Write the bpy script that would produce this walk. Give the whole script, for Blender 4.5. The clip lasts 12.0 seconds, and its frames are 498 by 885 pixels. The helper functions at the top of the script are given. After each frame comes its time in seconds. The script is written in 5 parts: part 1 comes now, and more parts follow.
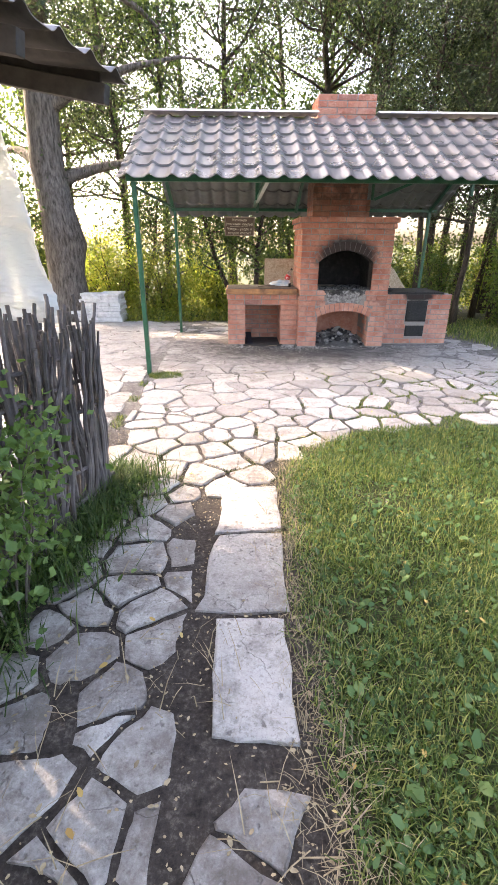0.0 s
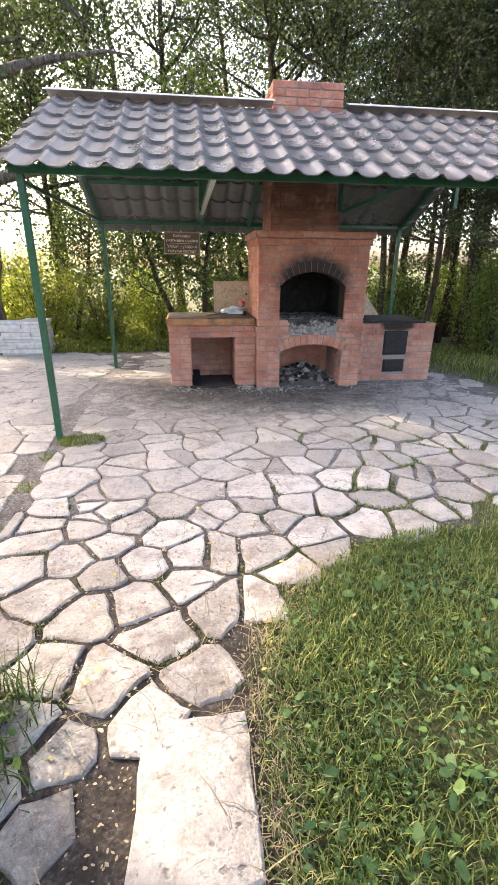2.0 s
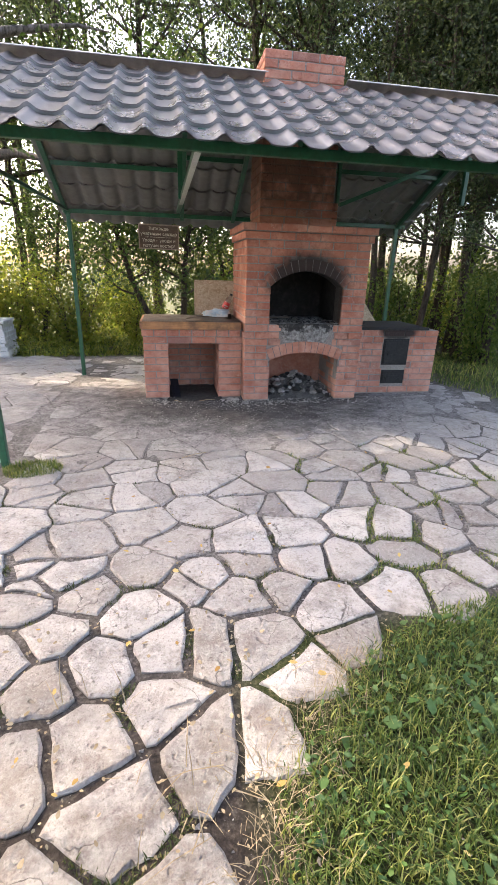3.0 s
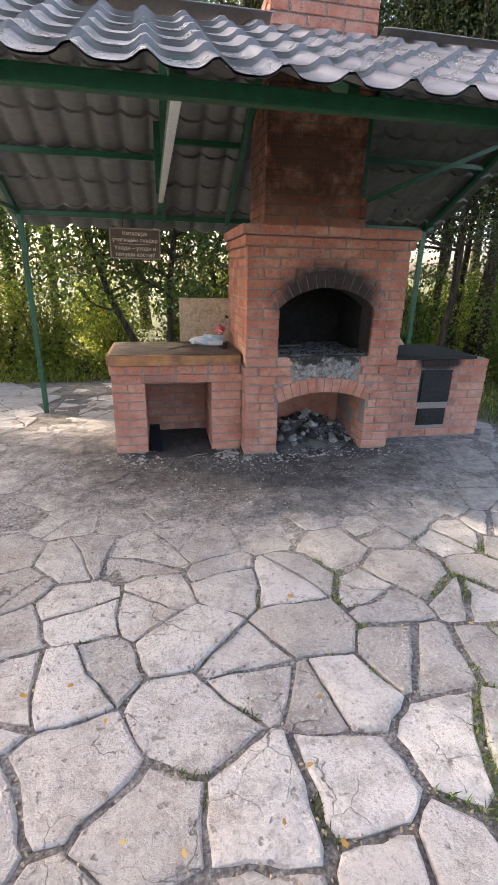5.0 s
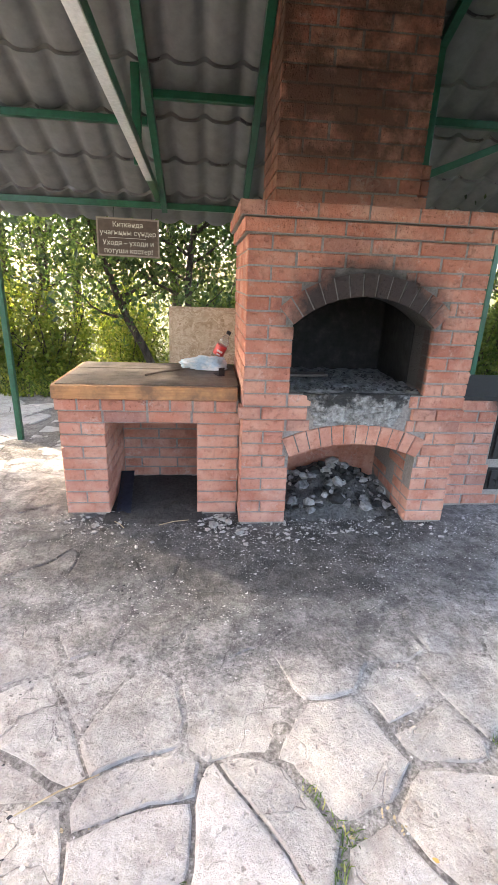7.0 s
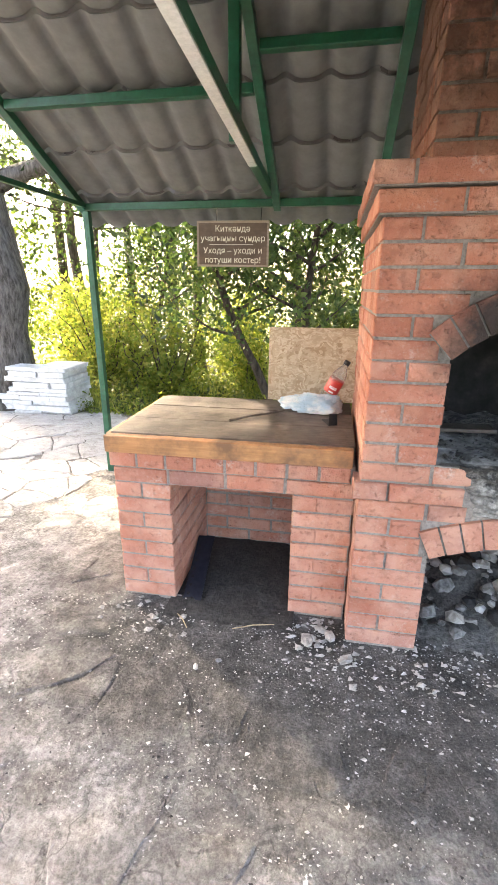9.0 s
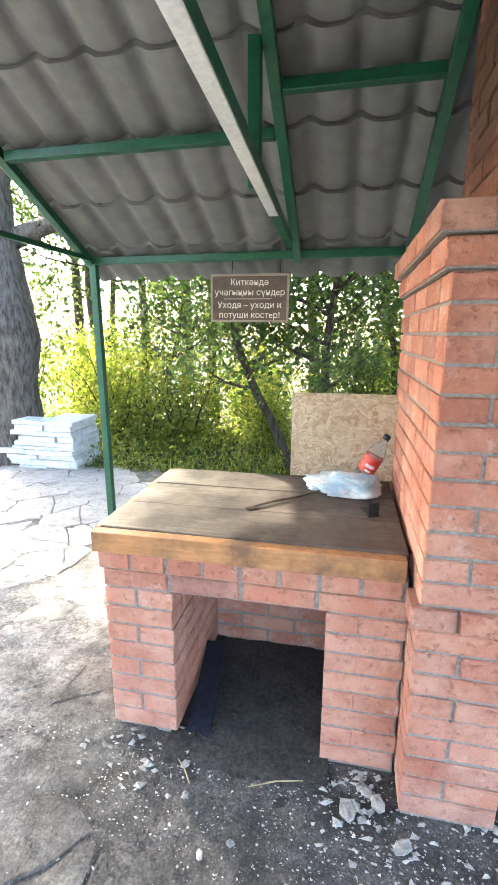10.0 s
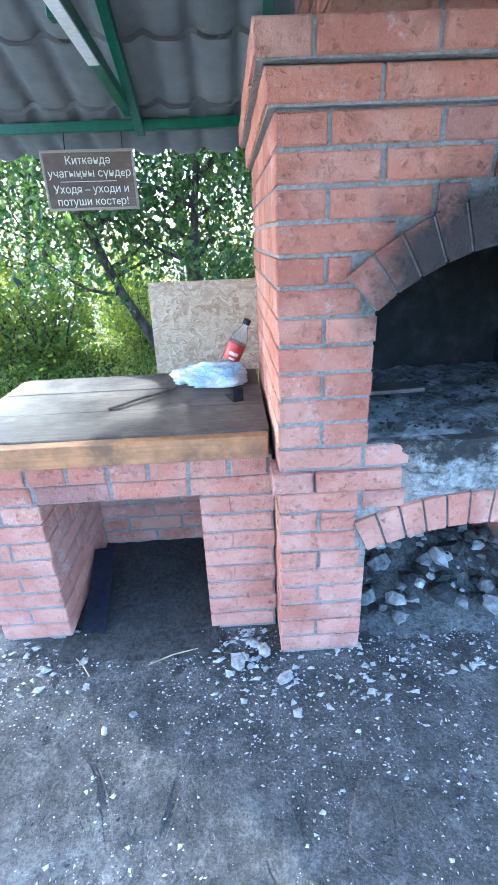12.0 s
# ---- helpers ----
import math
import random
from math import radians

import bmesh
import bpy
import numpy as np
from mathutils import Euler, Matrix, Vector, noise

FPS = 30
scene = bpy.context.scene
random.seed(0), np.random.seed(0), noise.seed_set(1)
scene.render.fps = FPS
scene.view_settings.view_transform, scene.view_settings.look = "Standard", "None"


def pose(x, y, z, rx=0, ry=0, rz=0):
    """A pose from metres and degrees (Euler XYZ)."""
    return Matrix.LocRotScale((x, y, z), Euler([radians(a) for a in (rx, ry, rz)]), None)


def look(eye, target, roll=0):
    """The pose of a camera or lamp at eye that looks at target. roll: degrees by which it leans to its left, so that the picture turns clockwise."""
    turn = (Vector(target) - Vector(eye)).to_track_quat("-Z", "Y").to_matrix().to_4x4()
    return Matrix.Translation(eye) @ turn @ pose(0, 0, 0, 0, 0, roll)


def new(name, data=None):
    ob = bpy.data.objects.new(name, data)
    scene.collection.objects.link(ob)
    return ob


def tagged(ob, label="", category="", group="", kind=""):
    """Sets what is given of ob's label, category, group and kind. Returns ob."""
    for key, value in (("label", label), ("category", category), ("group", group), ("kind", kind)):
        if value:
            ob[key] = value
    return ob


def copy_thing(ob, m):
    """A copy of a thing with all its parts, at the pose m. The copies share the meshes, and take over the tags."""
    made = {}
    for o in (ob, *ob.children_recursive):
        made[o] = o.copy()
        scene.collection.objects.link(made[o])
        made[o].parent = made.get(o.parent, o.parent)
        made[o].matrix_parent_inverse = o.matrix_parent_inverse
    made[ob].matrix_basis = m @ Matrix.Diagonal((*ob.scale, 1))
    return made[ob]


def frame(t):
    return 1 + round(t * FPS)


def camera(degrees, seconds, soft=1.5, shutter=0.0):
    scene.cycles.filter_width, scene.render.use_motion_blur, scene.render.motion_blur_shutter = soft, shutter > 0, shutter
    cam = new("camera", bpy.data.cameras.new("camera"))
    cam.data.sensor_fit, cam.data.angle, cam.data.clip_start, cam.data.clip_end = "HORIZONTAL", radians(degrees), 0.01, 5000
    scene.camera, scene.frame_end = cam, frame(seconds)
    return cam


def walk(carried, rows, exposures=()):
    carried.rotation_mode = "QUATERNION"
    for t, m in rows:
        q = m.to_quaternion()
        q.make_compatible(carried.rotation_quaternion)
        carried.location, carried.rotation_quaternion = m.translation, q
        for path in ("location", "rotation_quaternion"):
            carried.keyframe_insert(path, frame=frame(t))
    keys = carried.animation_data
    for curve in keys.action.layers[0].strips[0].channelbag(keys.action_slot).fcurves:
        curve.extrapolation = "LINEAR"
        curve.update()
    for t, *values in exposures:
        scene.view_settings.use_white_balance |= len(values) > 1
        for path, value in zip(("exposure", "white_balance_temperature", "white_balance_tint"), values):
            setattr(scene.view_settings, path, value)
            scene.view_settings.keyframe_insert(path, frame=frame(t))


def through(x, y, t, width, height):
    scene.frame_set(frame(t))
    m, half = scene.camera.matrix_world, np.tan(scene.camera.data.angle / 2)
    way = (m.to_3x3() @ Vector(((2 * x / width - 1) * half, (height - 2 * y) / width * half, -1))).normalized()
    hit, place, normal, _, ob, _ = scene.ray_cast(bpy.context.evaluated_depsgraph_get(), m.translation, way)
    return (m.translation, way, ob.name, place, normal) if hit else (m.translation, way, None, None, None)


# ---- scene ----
# ---------------------------------------------------------------- camera
cam = camera(57.5, 12.0)
PATH = [
    (0, (0.751, 0.518, 1.452), (0.796, 2.349, 0.649), 0.3),
    (0.5, (0.788, 0.847, 1.436), (0.868, 2.678, 0.635), 0.6),
    (1, (0.788, 1.221, 1.467), (0.912, 3.057, 0.683), 0.3),
    (1.5, (0.819, 1.621, 1.437), (1.01, 3.471, 0.701), 0.4),
    (2, (0.85, 1.999, 1.432), (1.089, 3.846, 0.705), 0.5),
    (2.5, (0.829, 2.358, 1.423), (1.121, 4.199, 0.697), 1.2),
    (3, (0.857, 2.683, 1.376), (1.193, 4.52, 0.66), 1.8),
    (5, (0.991, 3.96, 1.453), (1.357, 5.799, 0.757), 1.3),
    (5.5, (1.098, 4.254, 1.445), (1.456, 6.103, 0.772), 1.0),
    (6, (1.171, 4.602, 1.467), (1.519, 6.449, 0.785), 0.9),
    (6.5, (1.27, 4.84, 1.417), (1.622, 6.691, 0.744), 1.1),
    (7, (1.454, 5.045, 1.424), (1.643, 6.919, 0.752), 2.3),
    (7.5, (1.476, 5.263, 1.41), (1.495, 7.143, 0.728), 1.4),
    (9.5, (1.533, 6.122, 1.467), (1.153, 7.993, 0.873), 0.2),
    (10, (1.422, 6.308, 1.499), (1.023, 8.212, 1.034), 0.1),
    (10.5, (1.386, 6.374, 1.475), (0.982, 8.292, 1.081), -0.1),
    (11, (1.425, 6.361, 1.42), (1.104, 8.288, 0.989), -0.3),
    (11.5, (1.477, 6.353, 1.413), (1.353, 8.226, 0.723), -1.7),
    (12, (1.539, 6.33, 1.399), (1.591, 8.151, 0.573), -2.5),
]
EXPOSURES = [(0, 3.62, 7700, 18), (2.0, 3.25, 7500, 16), (3.0, 3.08, 7300, 16), (5.5, 3.1, 7250, 16), (6.5, 3.7, 7250, 14), (7.5, 4.14, 7350, 14), (9.5, 4.45, 7800, 12), (10.2, 4.5, 6100, 3), (10.7, 4.5, 5450, 0), (11.2, 4.53, 5150, 0), (12, 4.62, 4800, 2)]
walk(cam, [(t, look(eye, target, roll)) for t, eye, target, roll in PATH], EXPOSURES)

# ---------------------------------------------------------------- sky and sun
SUN_AZ, SUN_EL = radians(-55), radians(30.5)   # azimuth from +y towards +x
world = bpy.data.worlds.new("sky")
scene.world = world
world.use_nodes = True
wt = world.node_tree
sky = wt.nodes.new("ShaderNodeTexSky")
sky.sky_type, sky.sun_disc = 'NISHITA', False
sky.sun_elevation, sky.sun_rotation = SUN_EL, SUN_AZ
sky.air_density, sky.dust_density, sky.ozone_density = 0.8, 5.0, 1.0
wt.links.new(sky.outputs[0], wt.nodes["Background"].inputs[0])
wt.nodes["Background"].inputs[1].default_value = 0.15
sun_data = bpy.data.lights.new("sun", 'SUN')
sun_data.energy, sun_data.angle, sun_data.color = 2.3, radians(0.8), (1.0, 0.92, 0.78)
sun = new("sun", sun_data)
sun_dir = Vector((math.sin(SUN_AZ) * math.cos(SUN_EL), math.cos(SUN_AZ) * math.cos(SUN_EL), math.sin(SUN_EL)))
sun.matrix_world = look(sun_dir * 40, (0, 0, 0))


# ---------------------------------------------------------------- materials
class Nodes:
    """A small builder for node materials."""

    def __init__(self, name, rough=0.7, metal=0.0, spec=0.5):
        self.mat = bpy.data.materials.new(name)
        self.mat.use_nodes = True
        self.t = self.mat.node_tree
        self.out = self.t.nodes["Material Output"]
        self.b = self.t.nodes["Principled BSDF"]
        self.b.inputs["Roughness"].default_value = rough
        self.b.inputs["Metallic"].default_value = metal
        self.b.inputs["Specular IOR Level"].default_value = spec

    def add(self, kind, **inputs):
        n = self.t.nodes.new(kind)
        for k, v in inputs.items():
            self.put(n, k.replace("_", " "), v)
        return n

    def put(self, n, key, v):
        if isinstance(v, bpy.types.NodeSocket):
            self.t.links.new(v, n.inputs[key])
        else:
            n.inputs[key].default_value = v

    def pos(self):
        return self.add("ShaderNodeNewGeometry").outputs["Position"]

    def noise(self, scale, detail=4, rough=0.6, vec=None, stretch=None):
        n = self.add("ShaderNodeTexNoise", Scale=scale, Detail=detail, Roughness=rough)
        v = vec or self.pos()
        if stretch:
            m = self.add("ShaderNodeMapping", Scale=stretch, Vector=v)
            v = m.outputs[0]
        self.put(n, "Vector", v)
        return n.outputs["Fac"]

    def ramp(self, fac, stops):
        n = self.add("ShaderNodeValToRGB", Fac=fac)
        e = n.color_ramp.elements
        while len(e) < len(stops):
            e.new(0.5)
        for el, (p, c) in zip(e, stops):
            el.position = p
            el.color = (*c, 1) if len(c) == 3 else c
        return n.outputs["Color"]

    def maths(self, op, a, b=0.0, clamp=False):
        n = self.t.nodes.new("ShaderNodeMath")
        n.operation, n.use_clamp = op, clamp
        for i, v in enumerate((a, b)):
            if isinstance(v, bpy.types.NodeSocket):
                self.t.links.new(v, n.inputs[i])
            else:
                n.inputs[i].default_value = v
        return n.outputs[0]

    def span(self, v, a, b):
        n = self.add("ShaderNodeMapRange", Value=v)
        n.inputs["From Min"].default_value, n.inputs["From Max"].default_value = a, b
        return n.outputs[0]

    def mix(self, fac, a, b, mode='MIX'):
        n = self.t.nodes.new("ShaderNodeMix")
        n.data_type, n.blend_type = 'RGBA', mode
        for i, v in ((0, fac), (6, a), (7, b)):
            if isinstance(v, bpy.types.NodeSocket):
                self.t.links.new(v, n.inputs[i])
            else:
                n.inputs[i].default_value = (*v, 1) if isinstance(v, tuple) and len(v) == 3 else v
        return n.outputs[2]

    def xyz(self, vec=None):
        n = self.add("ShaderNodeSeparateXYZ", Vector=vec or self.pos())
        return n.outputs

    def rnd(self):
        return self.add("ShaderNodeObjectInfo").outputs["Random"]

    def island(self):
        return self.add("ShaderNodeNewGeometry").outputs["Random Per Island"]

    def done(self, colour=None, bump=None, strength=0.3, dist=0.01, rough=None):
        if colour is not None:
            self.put(self.b, "Base Color", colour if isinstance(colour, bpy.types.NodeSocket) else (*colour, 1))
        if rough is not None:
            self.put(self.b, "Roughness", rough)
        if bump is not None:
            n = self.add("ShaderNodeBump", Strength=strength, Distance=dist, Height=bump)
            self.put(self.b, "Normal", n.outputs[0])
        return self.mat


def dist_field(m, cx, cz, sx, sz):
    """Distance in an upright ellipse round (cx, cz), 1 on its rim."""
    x, y, z = m.xyz()[:3]
    dx = m.maths('DIVIDE', m.maths('SUBTRACT', x, cx), sx)
    dz = m.maths('DIVIDE', m.maths('SUBTRACT', z, cz), sz)
    return m.maths('SQRT', m.maths('ADD', m.maths('MULTIPLY', dx, dx), m.maths('MULTIPLY', dz, dz)))


def brick_material(name, mortar=False):
    m = Nodes(name, 0.85)
    fine = m.noise(90, 5, 0.7)
    wide = m.noise(5, 3)
    if mortar:
        col = m.ramp(fine, [(0.3, (0.19, 0.165, 0.15)), (0.7, (0.34, 0.31, 0.285))])
    else:
        col = m.ramp(m.rnd(), [(0.0, (0.36, 0.12, 0.075)), (0.3, (0.47, 0.175, 0.11)), (0.6, (0.42, 0.15, 0.10)), (0.85, (0.53, 0.23, 0.155)), (1.0, (0.28, 0.12, 0.095))])
        col = m.mix(m.span(wide, 0.45, 0.7), col, (0.56, 0.29, 0.21))
        col = m.mix(m.maths('MULTIPLY', m.span(fine, 0.54, 0.72), 0.3), col, (0.60, 0.40, 0.33))
        col = m.mix(m.maths('MULTIPLY', m.span(m.noise(22, 6, 0.7), 0.53, 0.66), 0.45), col, (0.26, 0.10, 0.065))
        z = m.xyz()[2]
        bloom = m.maths('MULTIPLY', m.span(z, 1.0, 0.1), m.span(m.noise(9, 4), 0.3, 0.75))
        col = m.mix(m.maths('MULTIPLY', bloom, 0.4), col, (0.64, 0.42, 0.35))
    pit = m.span(m.noise(48, 3, 0.5), 0.40, 0.30)
    if not mortar:
        col = m.mix(m.maths('MULTIPLY', pit, 0.25), col, (0.16, 0.07, 0.05))
        lime = m.maths('MULTIPLY', m.span(m.noise(6.5, 7, 0.72), 0.56, 0.66), m.span(m.noise(70, 4, 0.7), 0.42, 0.58))
        col = m.mix(m.maths('MULTIPLY', lime, 0.45), col, (0.60, 0.52, 0.47))
    # soot thrown up round the fire mouth, and thick inside it
    d = dist_field(m, 2.317, 1.27, 0.47, 0.31)
    d = m.maths('ADD', d, m.maths('MULTIPLY', m.maths('SUBTRACT', m.noise(9, 6, 0.7), 0.5), 0.55))
    y = m.xyz()[1]
    soot = m.maths('MULTIPLY', m.span(d, 1.12, 0.72), m.span(y, 8.0, 7.9))
    x, z = m.xyz()[0], m.xyz()[2]
    inner = m.maths('MULTIPLY', m.span(m.maths('ABSOLUTE', m.maths('SUBTRACT', x, 2.317)), 0.45, 0.43), m.span(z, 0.80, 0.86))
    inner = m.maths('MULTIPLY', inner, m.maths('MULTIPLY', m.span(y, 7.535, 7.575), m.span(z, 1.5, 1.45)))
    d = m.maths('ADD', dist_field(m, 3.53, 0.73, 0.24, 0.10), m.maths('MULTIPLY', m.maths('SUBTRACT', m.noise(9, 6, 0.7), 0.5), 0.6))
    soot = m.maths('MAXIMUM', m.maths('MAXIMUM', soot, inner), m.maths('MULTIPLY', m.span(d, 1.1, 0.75), m.span(y, 8.0, 7.9)))
    # soot on the stack, with the shade under the roof put into the colour
    smoke_and_shade = m.maths('MULTIPLY', m.span(m.xyz()[2], 1.75, 2.05), m.maths('MULTIPLY', m.span(m.xyz()[2], 2.95, 2.75), m.span(m.noise(4, 5, 0.65), 0.22, 0.5)))
    col = m.mix(m.maths('MULTIPLY', smoke_and_shade, 0.9), col, (0.05, 0.02, 0.011))
    col = m.mix(m.maths('MULTIPLY', soot, 0.88 if mortar else 0.95), col, (0.012, 0.011, 0.011))
    relief = m.maths('ADD', m.maths('MULTIPLY', fine, 0.6), m.noise(34, 5, 0.7))
    return m.done(col, m.maths('SUBTRACT', relief, m.maths('MULTIPLY', pit, 0.5)), 1.0, 0.012)


def soot_material():
    m = Nodes("sooty_firebrick", 0.9)
    return m.done(m.ramp(m.noise(14, 5), [(0.35, (0.004, 0.004, 0.004)), (0.55, (0.014, 0.013, 0.013)), (0.75, (0.035, 0.033, 0.032))]), m.noise(40), 0.6, 0.01)


def plain(name, a, b, scale=20, rough=0.6, metal=0.0, strength=0.2, dist=0.004, stretch=None, spec=0.5):
    m = Nodes(name, rough, metal, spec)
    n = m.noise(scale, 5, 0.65, stretch=stretch)
    w = m.noise(scale * 0.15, 3)
    f = m.maths('ADD', m.maths('MULTIPLY', n, 0.7), m.maths('MULTIPLY', w, 0.3))
    return m.done(m.ramp(f, [(0.35, a), (0.65, b)]), n, strength, dist)


def cracks(m, scale, width, keep):
    """A warped net of thin cracks, broken up by patches: 1 on a crack."""
    warp = m.add("ShaderNodeTexNoise", Scale=5.0, Detail=5.0, Vector=m.pos())
    bent = m.t.nodes.new("ShaderNodeVectorMath")
    bent.operation = 'MULTIPLY_ADD'
    m.put(bent, 0, warp.outputs["Color"])
    m.put(bent, 1, (0.22, 0.22, 0.0))
    m.put(bent, 2, m.pos())
    v = m.add("ShaderNodeTexVoronoi", Scale=scale, Vector=bent.outputs[0])
    v.feature = 'DISTANCE_TO_EDGE'
    edge = m.span(v.outputs["Distance"], width, width * 0.3)
    return m.maths('MULTIPLY', edge, m.span(m.noise(2.6, 4, 0.6), keep, keep + 0.06))


def ash_spread(m, fine):
    """How thick the ash lies round the fireplace, 0 to 1, and its colour."""
    x, y, z = m.xyz()[:3]
    dx = m.maths('DIVIDE', m.maths('SUBTRACT', x, 1.7), 2.7)
    dy = m.maths('DIVIDE', m.maths('SUBTRACT', y, 7.6), 1.75)
    d = m.maths('SQRT', m.maths('ADD', m.maths('MULTIPLY', dx, dx), m.maths('MULTIPLY', dy, dy)))
    d = m.maths('ADD', d, m.maths('MULTIPLY', m.maths('SUBTRACT', m.noise(3.0, 7, 0.75), 0.5), 0.9))
    dark = m.ramp(m.maths('ADD', m.maths('MULTIPLY', m.noise(110, 6, 0.7), 0.45), m.maths('MULTIPLY', m.noise(7, 7, 0.75), 0.55)), [(0.36, (0.03, 0.029, 0.029)), (0.5, (0.075, 0.071, 0.069)), (0.64, (0.17, 0.162, 0.157))])
    blot = m.noise(11, 7, 0.78)
    pale = m.ramp(m.maths('ADD', m.maths('MULTIPLY', fine, 0.45), m.maths('MULTIPLY', blot, 0.55)), [(0.38, (0.075, 0.07, 0.068)), (0.48, (0.22, 0.21, 0.205)), (0.58, (0.42, 0.405, 0.395))])
    pale = m.mix(m.maths('MULTIPLY', cracks(m, 4.2, 0.012, 0.48), 0.6), pale, (0.05, 0.046, 0.044))
    col = m.mix(m.span(d, 0.75, 0.4), pale, dark)
    return m.span(d, 1.08, 0.62), col


def ground_material():
    m = Nodes("trodden_soil", 0.95, spec=0.2)
    fine, mid = m.noise(60, 6, 0.7), m.noise(6, 4)
    soil = m.ramp(m.maths('ADD', m.maths('MULTIPLY', fine, 0.5), m.maths('MULTIPLY', m.noise(13, 7, 0.75), 0.5)), [(0.36, (0.02, 0.016, 0.014)), (0.52, (0.055, 0.045, 0.038)), (0.66, (0.15, 0.13, 0.112))])
    turf = m.ramp(fine, [(0.36, (0.014, 0.02, 0.007)), (0.5, (0.04, 0.05, 0.016)), (0.66, (0.11, 0.095, 0.05))])
    x, y, z = m.xyz()[:3]
    grit = m.ramp(m.maths('ADD', m.maths('MULTIPLY', fine, 0.6), m.maths('MULTIPLY', m.noise(9, 7, 0.75), 0.4)), [(0.38, (0.05, 0.044, 0.038)), (0.5, (0.15, 0.137, 0.125)), (0.62, (0.34, 0.32, 0.30))])
    soil = m.mix(m.maths('MAXIMUM', m.span(y, 3.6, 5.0), m.span(x, -0.35, -0.4)), soil, grit)
    cover, ash = ash_spread(m, fine)
    col = m.mix(cover, soil, ash)
    far = m.maths('ADD', m.span(y, 11.6, 12.1), m.maths('ADD', m.span(x, 4.5, 5.1), m.maths('ADD', m.span(x, -5.0, -5.6), m.maths('MULTIPLY', m.span(x, 1.0, 1.15), m.span(y, 4.2, 4.05)))), True)
    col = m.mix(far, col, turf)
    return m.done(col, m.maths('ADD', fine, mid), 0.8, 0.02)


def stone_material(name, wear):
    m = Nodes(name, 0.8, spec=0.3)
    fine, mid, wide = m.noise(75, 6, 0.72), m.noise(14, 5), m.noise(2.2, 3)
    col = m.ramp(m.rnd(), [(0.0, (0.31, 0.287, 0.268)), (0.4, (0.42, 0.393, 0.367)), (1.0, (0.54, 0.512, 0.48))])
    col = m.mix(m.maths('MULTIPLY', m.span(m.noise(9, 8, 0.74), 0.50, 0.60), 0.55), col, (0.27, 0.24, 0.215))
    col = m.mix(m.maths('MULTIPLY', m.span(m.noise(2.5, 8, 0.7), 0.52, 0.62), 0.5), col, (0.20, 0.165, 0.14))
    col = m.mix(m.maths('MULTIPLY', m.span(fine, 0.54, 0.64), 0.5), col, (0.20, 0.17, 0.15))
    col = m.mix(m.maths('MULTIPLY', m.span(fine, 0.47, 0.36), 0.35), col, (0.60, 0.58, 0.55))
    pit = m.span(m.noise(32, 3, 0.5), 0.37, 0.29)
    col = m.mix(m.maths('MULTIPLY', pit, 0.6), col, (0.13, 0.11, 0.095))
    split = cracks(m, 5.0, 0.009, 0.50)
    col = m.mix(m.maths('MULTIPLY', split, 0.6), col, (0.07, 0.06, 0.052))
    # ash trodden out of the fireplace
    y = m.xyz()[1]
    cover, ash = ash_spread(m, fine)
    col = m.mix(cover, col, ash)
    # bare soil trodden onto the stones near the hedge path
    dirt = m.maths('MULTIPLY', m.span(y, 4.7, 3.0), m.span(m.noise(5, 7, 0.75), 0.40, 0.58))
    col = m.mix(m.maths('MULTIPLY', dirt, wear), col, (0.13, 0.105, 0.088))
    h = m.maths('SUBTRACT', m.maths('ADD', m.maths('MULTIPLY', fine, 0.6), mid), m.maths('ADD', m.maths('MULTIPLY', split, 0.4), m.maths('MULTIPLY', pit, 0.35)))
    return m.done(col, h, 1.0, 0.025)


def leaf_material(name, a, b, c, through=0.45):
    m = Nodes(name, 0.5, spec=0.35)
    col = m.ramp(m.island(), [(0.0, a), (0.55, b), (1.0, c)])
    m.done(col)
    tr = m.add("ShaderNodeBsdfTranslucent", Color=m.mix(1.0, col, (1.6, 1.5, 0.9), 'MULTIPLY'))
    mx = m.add("ShaderNodeMixShader", Fac=through)
    m.t.links.new(m.b.outputs[0], mx.inputs[1])
    m.t.links.new(tr.outputs[0], mx.inputs[2])
    m.t.links.new(mx.outputs[0], m.out.inputs[0])
    return m.mat


def bark_material(name, a, b):
    m = Nodes(name, 0.9, spec=0.2)
    n = m.noise(22, 6, 0.7, stretch=(1, 1, 0.22))
    return m.done(m.ramp(n, [(0.35, a), (0.65, b)]), n, 1.0, 0.03)


def roof_material():
    m = Nodes("grey_roof_coating", 0.33, spec=0.9)
    n, w = m.noise(120, 4), m.noise(3, 4)
    col = m.ramp(m.maths('ADD', m.maths('MULTIPLY', n, 0.4), m.maths('MULTIPLY', w, 0.6)), [(0.3, (0.075, 0.068, 0.072)), (0.7, (0.135, 0.124, 0.129))])
    return m.done(col, n, 0.1, 0.002, m.maths('ADD', m.maths('MULTIPLY', w, 0.25), 0.17))


